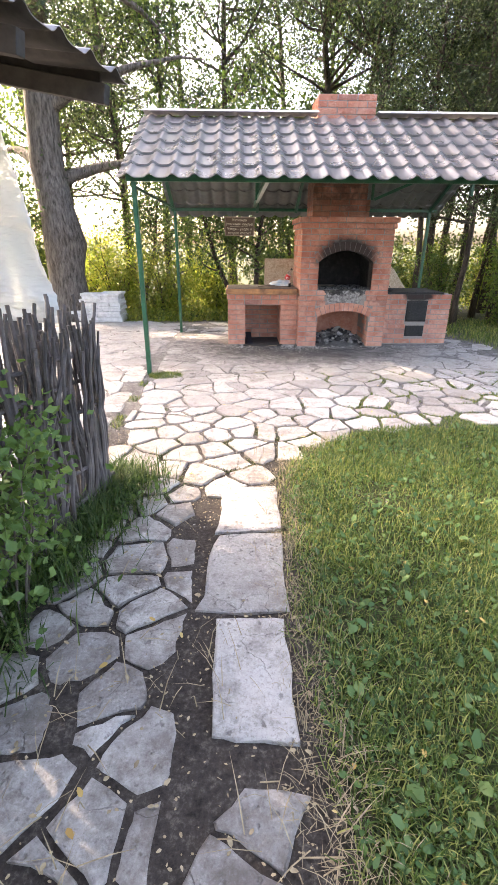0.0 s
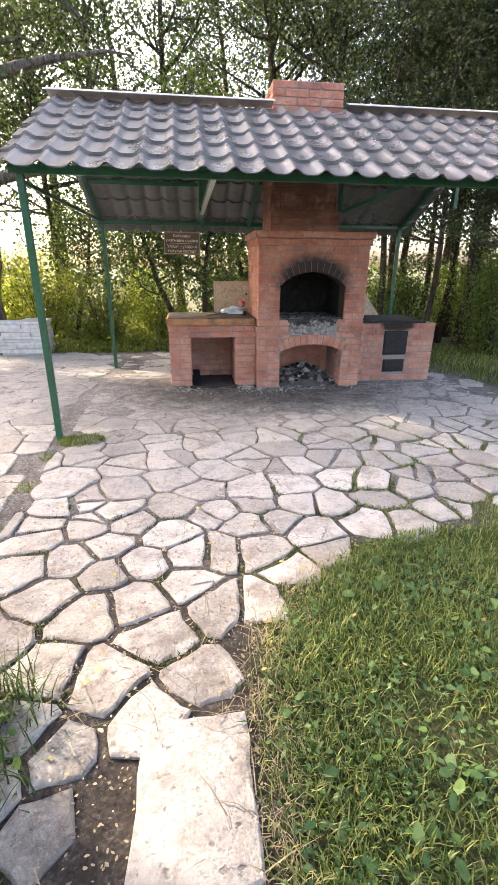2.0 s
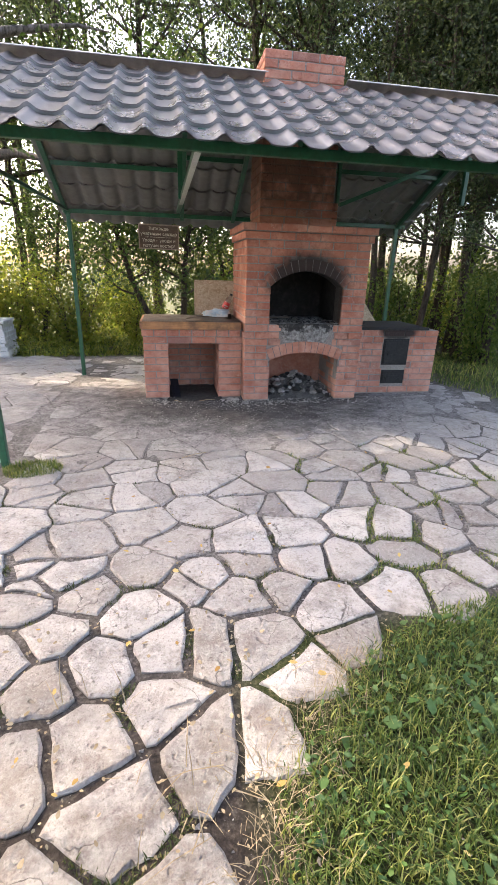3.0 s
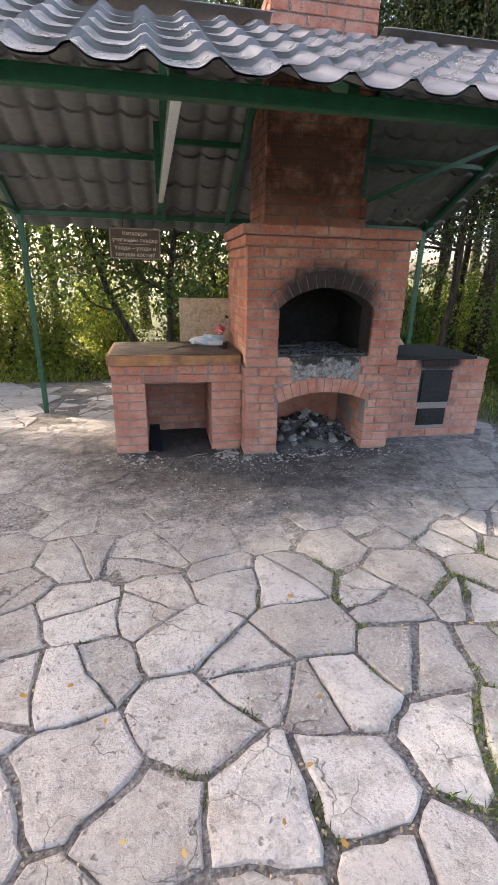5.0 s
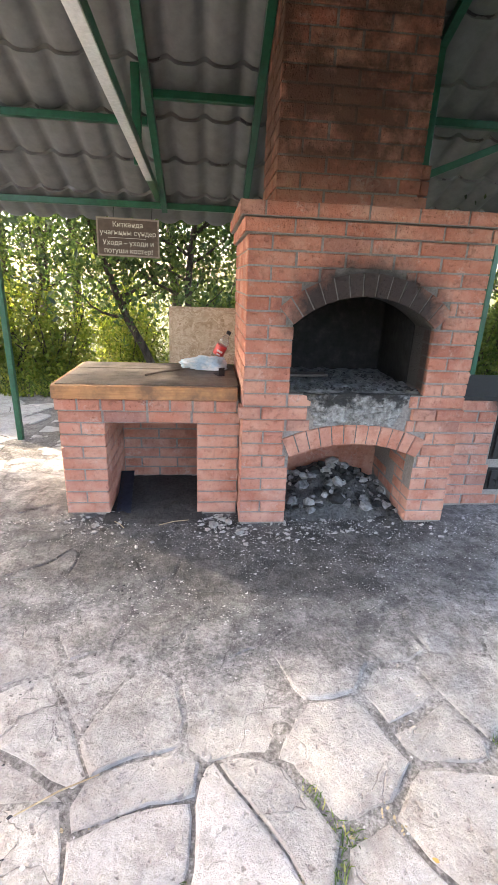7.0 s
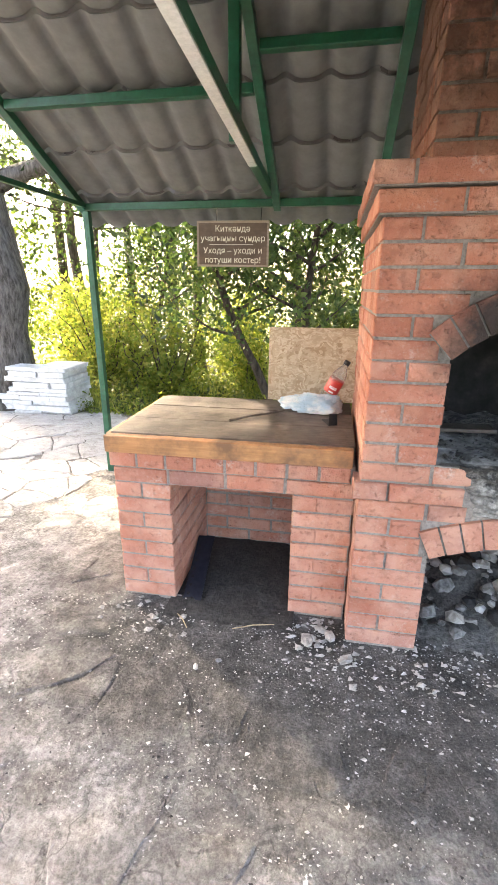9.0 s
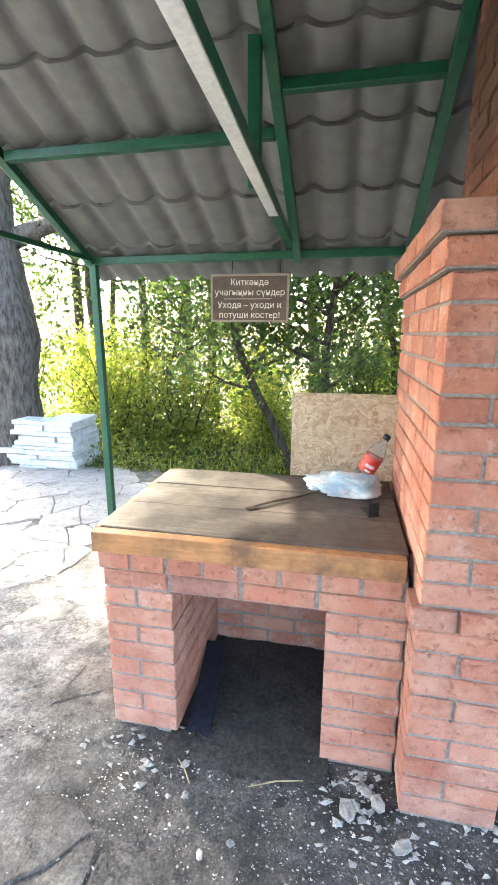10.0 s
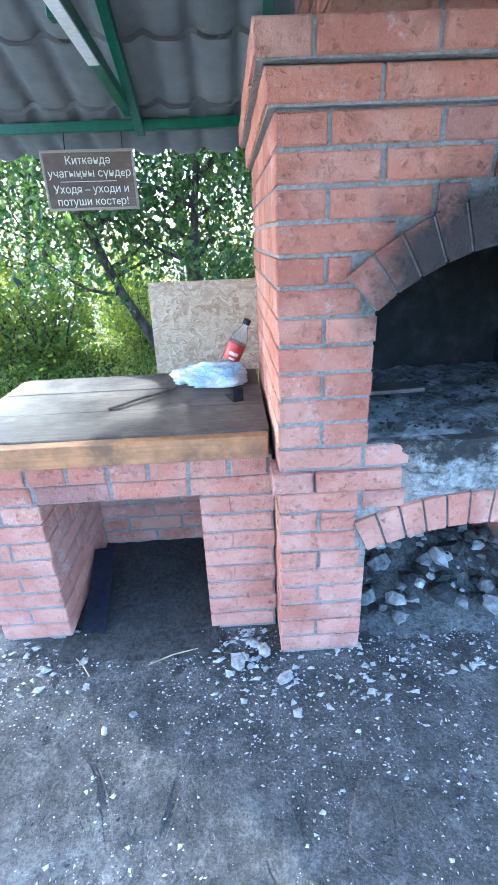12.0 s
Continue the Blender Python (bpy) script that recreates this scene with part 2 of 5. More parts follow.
def osb_material():
    m = Nodes("osb_strands", 0.75)
    warp = m.add("ShaderNodeTexNoise", Scale=9.0, Detail=3.0, Vector=m.pos())
    bent = m.t.nodes.new("ShaderNodeVectorMath")
    bent.operation = 'MULTIPLY_ADD'
    m.put(bent, 0, warp.outputs["Color"])
    m.put(bent, 1, (0.35, 0.35, 0.35))
    m.put(bent, 2, m.pos())
    v = m.add("ShaderNodeTexVoronoi", Scale=30.0, Vector=m.add("ShaderNodeMapping", Scale=(0.7, 1.0, 2.4), Vector=bent.outputs[0]).outputs[0])
    c = m.ramp(m.add("ShaderNodeSeparateColor", Color=v.outputs["Color"]).outputs[0], [(0.0, (0.33, 0.23, 0.14)), (0.5, (0.47, 0.36, 0.245)), (1.0, (0.57, 0.46, 0.33))])
    n = m.noise(40, 5, stretch=(1, 1, 5))
    return m.done(m.mix(m.span(n, 0.5, 0.8), c, (0.38, 0.26, 0.16)), v.outputs["Distance"], 0.5, 0.006)


def wood_material(name, a, b, dark=None, stretch=(0.6, 14, 14), rough=0.6):
    m = Nodes(name, rough)
    n = m.noise(6, 6, 0.65, stretch=stretch)
    col = m.ramp(n, [(0.3, a), (0.7, b)])
    if dark:
        col = m.mix(m.span(m.noise(5, 5, 0.7), 0.42, 0.62), col, dark)
    col = m.mix(m.maths('MULTIPLY', m.rnd(), 0.3), col, a)
    return m.done(col, n, 0.5, 0.004, m.span(m.noise(4, 4), 0.05 - rough * 0.5, 1.7 - rough))


M_BRICK, M_MORTAR, M_SOOT = brick_material("red_brick"), brick_material("cement_mortar", True), soot_material()
M_GROUND, M_STONE = ground_material(), stone_material("limestone_flag", 0.6)
M_SLAB = stone_material("sawn_slab", 0.12)
M_PATCH = plain("cement_patch", (0.16, 0.15, 0.14), (0.44, 0.42, 0.40), 26, 0.9, strength=0.9, dist=0.015)


def sooty_cement():
    """Grey cement, licked black by the fire along its upper edge."""
    m = Nodes("sooty_cement", 0.92)
    n, w = m.noise(30, 6, 0.7), m.noise(9, 6, 0.72)
    col = m.ramp(n, [(0.36, (0.11, 0.104, 0.098)), (0.5, (0.24, 0.23, 0.22)), (0.66, (0.42, 0.405, 0.39))])
    z = m.xyz()[2]
    lick = m.span(m.maths('ADD', m.maths('MULTIPLY', m.maths('SUBTRACT', w, 0.5), 0.75), z), 0.74, 0.84)
    col = m.mix(m.maths('MULTIPLY', lick, 0.93), col, (0.014, 0.013, 0.013))
    return m.done(col, m.maths('ADD', n, w), 1.0, 0.02)


M_SOOTY_CEMENT = sooty_cement()
M_LIME = plain("lime_chip", (0.20, 0.195, 0.19), (0.50, 0.485, 0.475), 30, 0.9, strength=0.6, dist=0.006)
M_JOINT = plain("arch_mortar", (0.09, 0.084, 0.08), (0.22, 0.205, 0.19), 40, 0.9, strength=0.5)
M_CAP = plain("ridge_sheet", (0.30, 0.30, 0.31), (0.42, 0.42, 0.43), 20, 0.45)
M_GREEN = plain("green_enamel", (0.003, 0.055, 0.027), (0.008, 0.10, 0.052), 30, 0.36)
M_STRIP = plain("white_enamel", (0.62, 0.65, 0.64), (0.82, 0.84, 0.83), 60, 0.25)
M_ROOF = roof_material()
M_UNDER = plain("grey_primer", (0.105, 0.11, 0.11), (0.16, 0.167, 0.167), 12, 0.5)
M_FASCIA = wood_material("pine_fascia", (0.32, 0.135, 0.05), (0.48, 0.23, 0.095), (0.15, 0.075, 0.038))
M_TOP = wood_material("greyed_table_boards", (0.06, 0.045, 0.036), (0.17, 0.135, 0.112), (0.025, 0.018, 0.015), rough=0.6)
M_OSB = osb_material()
M_IRON = plain("cast_iron", (0.008, 0.008, 0.009), (0.026, 0.025, 0.025), 40, 0.6, 0.0, spec=0.3)
M_BARK, M_BARK_DARK = bark_material("willow_bark", (0.05, 0.042, 0.036), (0.20, 0.175, 0.155)), bark_material("dark_bark", (0.025, 0.02, 0.016), (0.09, 0.072, 0.055))
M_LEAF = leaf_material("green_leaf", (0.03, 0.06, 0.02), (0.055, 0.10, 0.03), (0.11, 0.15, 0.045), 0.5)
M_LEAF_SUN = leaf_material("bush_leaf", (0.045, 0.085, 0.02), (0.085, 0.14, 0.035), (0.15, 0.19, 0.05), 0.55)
# shade and haze among the trees are put into this leaf colour
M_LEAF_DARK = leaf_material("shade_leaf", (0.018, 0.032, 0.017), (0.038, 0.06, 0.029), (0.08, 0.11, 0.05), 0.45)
# sunlight on the bushes and herbs is put into this lighter colour
M_LEAF_SUNLIT = leaf_material("sunlit_yellow_green_leaf", (0.09, 0.14, 0.025), (0.15, 0.20, 0.04), (0.24, 0.25, 0.065), 0.6)
M_GRASS = leaf_material("grass_blade", (0.028, 0.06, 0.012), (0.085, 0.14, 0.03), (0.28, 0.29, 0.10), 0.4)
# darker copy of the grass; shade along the fence is put into the colour
M_GRASS_SHADED = leaf_material("shaded_grass_blade", (0.018, 0.042, 0.010), (0.042, 0.085, 0.022), (0.10, 0.14, 0.045), 0.35)
M_MOSS = leaf_material("moss_blade", (0.02, 0.035, 0.01), (0.05, 0.075, 0.02), (0.13, 0.12, 0.05), 0.3)
M_HAY = plain("dry_straw", (0.20, 0.15, 0.085), (0.40, 0.32, 0.20), 30, 0.8)
M_TWIG = wood_material("weathered_twig", (0.06, 0.05, 0.05), (0.18, 0.155, 0.152), (0.035, 0.03, 0.03), (3, 3, 0.6), 0.85)
M_WALLSTONE = plain("whitewashed_stone", (0.45, 0.44, 0.43), (0.74, 0.73, 0.71), 12, 0.85, strength=0.8, dist=0.015)
M_RUBBLE = plain("ashen_rubble", (0.05, 0.05, 0.05), (0.28, 0.27, 0.265), 30, 0.95, strength=0.8, dist=0.01)
M_COAL = plain("charred_wood", (0.008, 0.008, 0.009), (0.035, 0.034, 0.035), 40, 0.8, strength=0.8, dist=0.01)
M_SIGN = wood_material("brown_sign_board", (0.10, 0.066, 0.045), (0.17, 0.115, 0.08), (0.075, 0.05, 0.036), (1, 1, 12))
M_LETTER = plain("cream_paint", (0.62, 0.58, 0.46), (0.76, 0.72, 0.6), 30, 0.7)


# ---------------------------------------------------------------- building helpers
def mesh_object(name, bm, material, smooth=False):
    me = bpy.data.meshes.new(name)
    bm.normal_update()
    bm.to_mesh(me)
    bm.free()
    for mt in (material if isinstance(material, (list, tuple)) else [material]):
        me.materials.append(mt)
    if smooth:
        me.polygons.foreach_set("use_smooth", [True] * len(me.polygons))
    return new(name, me)


def part(name, bm, material, parent, label="", smooth=False):
    ob = mesh_object(name, bm, material, smooth)
    ob.parent = parent
    return tagged(ob, label)


def part_of(name, me, parent, m):
    """An object on shared mesh data, at the place m in the parent's space."""
    ob = new(name, me)
    ob.parent = parent
    ob.matrix_basis = m
    return ob


def thing(name, label, category, at=(0, 0, 0), group="", kind=""):
    ob = new(name)
    ob.location = at
    ob.empty_display_size = 0.1
    return tagged(ob, label, category, group, kind)


def solo(name, bm, material, label, category, group="", kind="", smooth=False):
    return tagged(mesh_object(name, bm, material, smooth), label, category, group, kind)


def box(bm, x0, x1, y0, y1, z0, z1, bevel=0.0, m=None):
    g = bmesh.ops.create_cube(bm, size=1.0)
    vs = g["verts"]
    bmesh.ops.transform(bm, verts=vs, matrix=Matrix.Translation(((x0 + x1) / 2, (y0 + y1) / 2, (z0 + z1) / 2)) @ Matrix.Diagonal((abs(x1 - x0), abs(y1 - y0), abs(z1 - z0), 1)))
    if bevel:
        es = {e for v in vs for e in v.link_edges}
        r = bmesh.ops.bevel(bm, geom=list(es), offset=bevel, segments=2, profile=0.5, affect='EDGES')
        vs = list({v for f in r["faces"] for v in f.verts} | {v for v in vs if v.is_valid})
    if m is not None:
        bmesh.ops.transform(bm, verts=vs, matrix=m)
    return vs


def beam(bm, p, q, w, h, bevel=0.004):
    """A square tube from p to q."""
    p, q = Vector(p), Vector(q)
    d = q - p
    m = Matrix.Translation(p) @ d.to_track_quat('X', 'Z').to_matrix().to_4x4()
    box(bm, 0, d.length, -w / 2, w / 2, -h / 2, h / 2, bevel, m)


def tube(bm, points, radii, n=8, cap=True):
    """A tapered tube through points."""
    rings = []
    pts = [Vector(p) for p in points]
    for i, p in enumerate(pts):
        d = (pts[min(i + 1, len(pts) - 1)] - pts[max(i - 1, 0)]).normalized()
        q = Vector((0, 0, 1)).rotation_difference(d)
        r = radii[i] if isinstance(radii, (list, tuple)) else radii
        rings.append([bm.verts.new(p + q @ Vector((math.cos(a) * r, math.sin(a) * r, 0))) for a in (2 * math.pi * k / n for k in range(n))])
    for a, b in zip(rings, rings[1:]):
        for k in range(n):
            bm.faces.new((a[k], a[(k + 1) % n], b[(k + 1) % n], b[k]))
    if cap:
        bm.faces.new(rings[0][::-1])
        bm.faces.new(rings[-1])


def lump(bm, centre, size, rng, squash=0.6):
    """A rough stone chip."""
    g = bmesh.ops.create_icosphere(bm, subdivisions=1, radius=1.0)
    rot = Euler((rng.uniform(0, 6), rng.uniform(0, 6), rng.uniform(0, 6))).to_matrix().to_4x4()
    for v in g["verts"]:
        v.co *= rng.uniform(0.65, 1.1)
    m = Matrix.Translation(centre) @ Matrix.Diagonal((size, size * rng.uniform(0.6, 1), size * squash, 1)) @ rot
    bmesh.ops.transform(bm, verts=g["verts"], matrix=m)


def cloud(name, verts, faces, material):
    me = bpy.data.meshes.new(name)
    me.from_pydata(verts.tolist(), [], faces.tolist())
    me.materials.append(material)
    return me


def gz(x, y):
    """Height of the ground: level round the oven, falling away behind it."""
    s = min(max(y - 7.75, 0.0), 4.6)
    return -0.065 * s * min(1.0, s / 0.6)


def leaves_mesh(name, centres, spread, per, size, material, seed, flat=0.55, long=1.7):
    """Many small folded leaves gathered in clumps round the centres."""
    r = np.random.default_rng(seed)
    c = np.repeat(np.array(centres, dtype=float), per, axis=0)
    n = len(c)
    sp = np.repeat(np.broadcast_to(np.asarray(spread, dtype=float), (len(centres),)), per)
    p = c + r.normal(0, 1, (n, 3)) * sp[:, None] * np.array([1, 1, flat])
    a = r.normal(0, 1, (n, 3))
    a /= np.linalg.norm(a, axis=1)[:, None]
    b = np.cross(a, r.normal(0, 1, (n, 3)))
    b /= np.linalg.norm(b, axis=1)[:, None] + 1e-9
    s = (size * r.uniform(0.6, 1.25, n))[:, None]
    k = np.cross(a, b) * s * 0.12
    v = np.empty((n, 4, 3))
    v[:, 0] = p
    v[:, 1] = p + a * s * 0.5 * long + b * s * 0.5 + k
    v[:, 2] = p + a * s * long
    v[:, 3] = p + a * s * 0.5 * long - b * s * 0.5 + k
    f = np.arange(n * 4).reshape(n, 4)
    return cloud(name, v.reshape(-1, 3), f, material)


# ---------------------------------------------------------------- ground
def lawn_edge(y):
    """The lawn's left border at that y."""
    if y < 3.1:
        return 1.01 + 0.03 * math.sin(y * 2.3)
    return 1.03 + 0.95 * (1 - math.sqrt(max(0.0, 1 - ((y - 3.1) / 1.08) ** 2))) * 1.5


def in_lawn(x, y, grow=0.0):
    return y < 4.16 + grow + 0.05 * math.sin(x * 5) and x > lawn_edge(min(y, 4.17)) - grow


def make_ground():
    def axis(fine0, fine1, step, far):
        a = list(np.arange(fine0, fine1 + 1e-6, step))
        d, lo, hi = step, fine0, fine1
        while hi < far:
            d *= 1.35
            hi += d
            lo -= d
            a.append(hi)
            a.insert(0, lo)
        return a
    xs, ys = axis(-5, 6, 0.045, 900), axis(-2, 13, 0.045, 900)
    rng = random.Random(3)
    verts, faces = [], []
    for y in ys:
        for x in xs:
            near = -5 < x < 6 and -2 < y < 13
            rise = min(max((y - 5.2) / 1.2, 0.0), 1.0) if x > -0.36 else 0.6
            bump = 0.5 * noise.noise((x * 3, y * 3, 0)) + 0.5 * noise.noise((x * 9, y * 9, 4))
            # soil washed over the flags along the way in
            wash = min(max((3.5 - y) / 1.2, 0.0), 1.0) * min(max((1.15 - x) / 0.1, 0.0), 1.0) if near else 0.0
            wash *= 0.001 + 0.021 * noise.noise((x * 2.6, y * 2.6, 8))
            verts.append((x, y, gz(x, y) - 0.018 + 0.009 * rise + (0.009 * bump + wash if near else 0)))
    w = len(xs)
    for j in range(len(ys) - 1):
        for i in range(w - 1):
            faces.append((j * w + i, j * w + i + 1, (j + 1) * w + i + 1, (j + 1) * w + i))
    me = bpy.data.meshes.new("ground")
    me.from_pydata(verts, [], faces)
    me.materials.append(M_GROUND)
    me.polygons.foreach_set("use_smooth", [True] * len(me.polygons))
    tagged(new("ground", me), "dark trodden soil and ash under the flagstones", "ground", kind="structure")


make_ground()


# ---------------------------------------------------------------- masonry
COURSE, HIGH, JOINT = 0.075, 0.065, 0.01
BRICKS = {}


def brick_mesh(length, depth, high=HIGH):
    """A brick with chamfered front arrises; its front lies in y = 0, its lower left corner at the origin."""
    key = (round(length, 2), round(depth, 2), round(high, 3))
    if key not in BRICKS:
        L, D, H = length, depth, high
        c = 0.004
        v = [(0, c, 0), (L, c, 0), (L, c, H), (0, c, H), (c, 0, c), (L - c, 0, c), (L - c, 0, H - c), (c, 0, H - c), (0, D, 0), (L, D, 0), (L, D, H), (0, D, H)]
        f = [(4, 5, 6, 7), (0, 1, 5, 4), (1, 2, 6, 5), (2, 3, 7, 6), (3, 0, 4, 7), (1, 9, 10, 2), (0, 3, 11, 8), (3, 2, 10, 11), (0, 8, 9, 1)]
        me = bpy.data.meshes.new("brick")
        me.from_pydata(v, [], f)
        me.materials.append(M_BRICK)
        BRICKS[key] = me
    return BRICKS[key]


BR = random.Random(11)


def brick_wall(parent, x, y, turn, length, c0, c1, hole=None, first=0.0, depth=0.115, proud=0.0):
    """Bricks in running bond on a wall face that starts at (x, y) and runs along +x turned by turn degrees."""
    base = pose(x, y, 0, 0, 0, turn)
    for c in range(c0, c1):
        z = c * COURSE + JOINT / 2
        spans = [(0.0, length)]
        for a, b in (hole(z - 0.003, z + HIGH + 0.003) if hole else ()):
            spans = [s for lo, hi in spans for s in ((lo, min(hi, a)), (max(lo, b), hi)) if s[1] - s[0] > 0.03]
        s = first - (0.13 if c % 2 else 0.0)
        while s < length:
            for lo, hi in spans:
                a, b = max(s, lo), min(s + 0.25, hi)
                if b - a > 0.035:
                    if hi - b < 0.045:
                        b = hi
                    me = brick_mesh(b - a, depth)
                    j = pose(a, BR.uniform(-0.0025, 0.0015) - proud, z + BR.uniform(-0.0012, 0.0012), BR.uniform(-0.4, 0.4), 0, BR.uniform(-0.35, 0.35))
                    part_of("brick", me, parent, base @ j)
            s += 0.26


def arch(cx, half, spring, rise):
    """Radius and centre height of an arch."""
    r = (half * half + rise * rise) / (2 * rise)
    return r, spring + rise - r


def arch_hole(x0, cx, half, bottom, spring, rise, ring=0.125):
    r, cz = arch(cx, half, spring, rise)

    def f(z0, z1):
        out = []
        zm = (z0 + z1) / 2
        if z1 > bottom:
            if zm < spring:
                w = half + (0.02 if z1 > spring else 0.0)
                out.append((cx - w - x0, cx + w - x0))
            elif zm - cz < r + ring:
                w = math.sqrt(max(0.0, (r + ring) ** 2 - (zm - cz) ** 2))
                w = min(w, half + (zm - spring) * half / (spring - cz) + 0.012)
                out.append((cx - w - x0, cx + w - x0))
        return out
    return f


def voussoirs(parent, cx, half, spring, rise, y, depth=0.13, ring=0.118):
    r, cz = arch(cx, half, spring, rise)
    a0 = math.asin(half / r)
    n = round(2 * a0 * (r + 0.03) / 0.072)
    step = 2 * a0 / n
    w0, w1 = r * step / 2 - 0.004, (r + ring) * step / 2 - 0.004
    me = bpy.data.meshes.new("arch_brick")
    v = [(-w0, 0, 0), (w0, 0, 0), (w1, 0, ring), (-w1, 0, ring), (-w0, depth, 0), (w0, depth, 0), (w1, depth, ring), (-w1, depth, ring)]
    me.from_pydata(v, [], [(0, 1, 2, 3), (5, 4, 7, 6), (1, 5, 6, 2), (4, 0, 3, 7), (3, 2, 6, 7), (4, 5, 1, 0)])
    me.materials.append(M_BRICK)
    bm = bmesh.new()
    k = 40
    rows = []
    for rad, yy in ((r + 0.003, y + 0.1), (r + 0.003, y + 0.005), (r + ring - 0.003, y + 0.005), (r + ring - 0.003, y + 0.1)):
        rows.append([bm.verts.new((cx + rad * math.sin(-a0 + 2 * a0 * q / k), yy, cz + rad * math.cos(-a0 + 2 * a0 * q / k))) for q in range(k + 1)])
    for p, q in zip(rows, rows[1:]):
        for h in range(k):
            bm.faces.new((p[h], p[h + 1], q[h + 1], q[h]))
    part("arch_mortar", bm, M_JOINT, parent, "pale grey arch mortar")
    for i in range(n):
        a = -a0 + (i + 0.5) * step
        m = Matrix.Translation((cx + r * math.sin(a), y + BR.uniform(-0.004, 0.001), cz + r * math.cos(a))) @ Matrix.Rotation(a, 4, 'Y')
        part_of("arch_brick", me, parent, m)


def arch_core(bm, x0, x1, y0, y1, z0, z1, cx, half, spring, rise, n=16):
    """A wall block with an arched opening that stands on z0."""
    r, cz = arch(cx, half, spring, rise)
    box(bm, x0, cx - half, y0, y1, z0, z1)
    box(bm, cx + half, x1, y0, y1, z0, z1)
    xs = [cx - half + 2 * half * i / n for i in range(n + 1)]
    zs = [max(spring, cz + math.sqrt(max(0, r * r - (x - cx) ** 2))) for x in xs]
    fr = [[bm.verts.new((x, y, z)) for x, z in zip(xs, zs)] for y in (y0, y1)]
    tp = [[bm.verts.new((x, y, z1)) for x in xs] for y in (y0, y1)]
    for i in range(n):
        bm.faces.new((fr[0][i], fr[0][i + 1], tp[0][i + 1], tp[0][i]))
        bm.faces.new((fr[1][i + 1], fr[1][i], tp[1][i], tp[1][i + 1]))
        bm.faces.new((fr[0][i], fr[1][i], fr[1][i + 1], fr[0][i + 1]))
        bm.faces.new((tp[0][i], tp[0][i + 1], tp[1][i + 1], tp[1][i]))


OX0, OX1, OY0, OY1 = 1.66, 2.973, 7.53, 8.50     # oven body
MOUTH = (2.317, 0.398, 1.207, 0.158)            # centre, half width, spring, rise
NICHE = (2.335, 0.392, 0.445, 0.085)


def make_oven():
    oven = thing("brick_oven", "red brick barbecue oven with two arched openings, blackened by soot", "oven", (0, 0, 0))
    i = 0.007
    bm = bmesh.new()
    arch_core(bm, OX0 + i, OX1 - i, OY0 + i, OY0 + 0.25, 0.825, 1.80, *MOUTH)
    bmesh.ops.remove_doubles(bm, verts=bm.verts, dist=1e-5)
    part("mortar_core", bm, M_MORTAR, oven, "grey cement mortar")
    bm = bmesh.new()
    arch_core(bm, OX0 + i, OX1 - i, OY0 + i, OY0 + 0.25, -0.03, 0.825, *NICHE)
    bmesh.ops.remove_doubles(bm, verts=bm.verts, dist=1e-5)
    part("mortar_core", bm, M_MORTAR, oven, "grey cement mortar")
    for xa, xb in ((OX0 + i, OX0 + 0.25), (OX1 - 0.25, OX1 - i)):
        bm = bmesh.new()
        box(bm, xa, xb, OY0 + 0.25, OY1 - i, -0.03, 1.80)
        part("mortar_core", bm, M_MORTAR, oven, "grey cement mortar")
    for q in ((OX0 + 0.25, OX1 - 0.25, OY1 - 0.2, OY1 - i, 0.82, 1.80), (OX0 + 0.25, OX1 - 0.25, OY0 + 0.25, OY1 - 0.2, 1.62, 1.80), (OX0 + 0.25, OX0 + 0.262, OY0 + 0.25, OY1 - 0.2, 0.82, 1.62), (OX1 - 0.262, OX1 - 0.25, OY0 + 0.25, OY1 - 0.2, 0.82, 1.62)):
        bm = bmesh.new()
        box(bm, *q)
        part("firebox_lining", bm, M_SOOT, oven, "soot-black firebox lining")
    bm = bmesh.new()
    box(bm, OX0 + 0.25, OX1 - 0.25, OY0 + 0.05, OY1 - 0.2, 0.70, 0.828)
    part("hearth_slab", bm, M_SOOT, oven, "blackened concrete hearth slab")
    bm = bmesh.new()
    box(bm, OX0 + 0.25, OX1 - 0.25, OY0 + 0.62, OY0 + 0.7, -0.02, 0.7)
    part("niche_back", bm, M_BRICK, oven)
    # worn cement front between the two arches
    bm = bmesh.new()
    nx, nz = 44, 18
    grid = []
    for r in range(nz + 1):
        row = []
        for q in range(nx + 1):
            u, v = q / nx * 2 - 1, r / nz
            half_w = 0.235 + 0.085 * v + 0.02 * noise.noise((v * 6, u > 0, 3))
            x = 2.325 + u * half_w
            rim = max(abs(u) ** 8, (1 - v) ** 10)
            row.append(bm.verts.new((x, OY0 - 0.016 + 0.024 * rim - 0.012 * noise.noise((x * 22, r * 0.7, 0)), 0.632 + 0.2 * v + 0.008 * noise.noise((x * 9, 1, 2)))))
        grid.append(row)
    back = [bm.verts.new((v.co.x, OY0 + 0.1, v.co.z)) for v in grid[-1]]
    for a, b in zip(grid + [], grid[1:] + [back]):
        for k in range(nx):
            bm.faces.new((a[k], a[k + 1], b[k + 1], b[k]))
    part("cement_patch", bm, M_SOOTY_CEMENT, oven, "worn grey cement patch over the ash niche arch")

    def front(z0, z1):
        out = arch_hole(OX0, *MOUTH[:2], 0.828, *MOUTH[2:])(z0, z1) if z1 > 0.83 else arch_hole(OX0, *NICHE[:2], -1, *NICHE[2:])(z0, z1)
        if 0.58 < z0 < 0.82:
            out = out + [(2.05 - OX0, 2.64 - OX0)]
        return out
    brick_wall(oven, OX0, OY0, 0, OX1 - OX0, 0, 9, front)
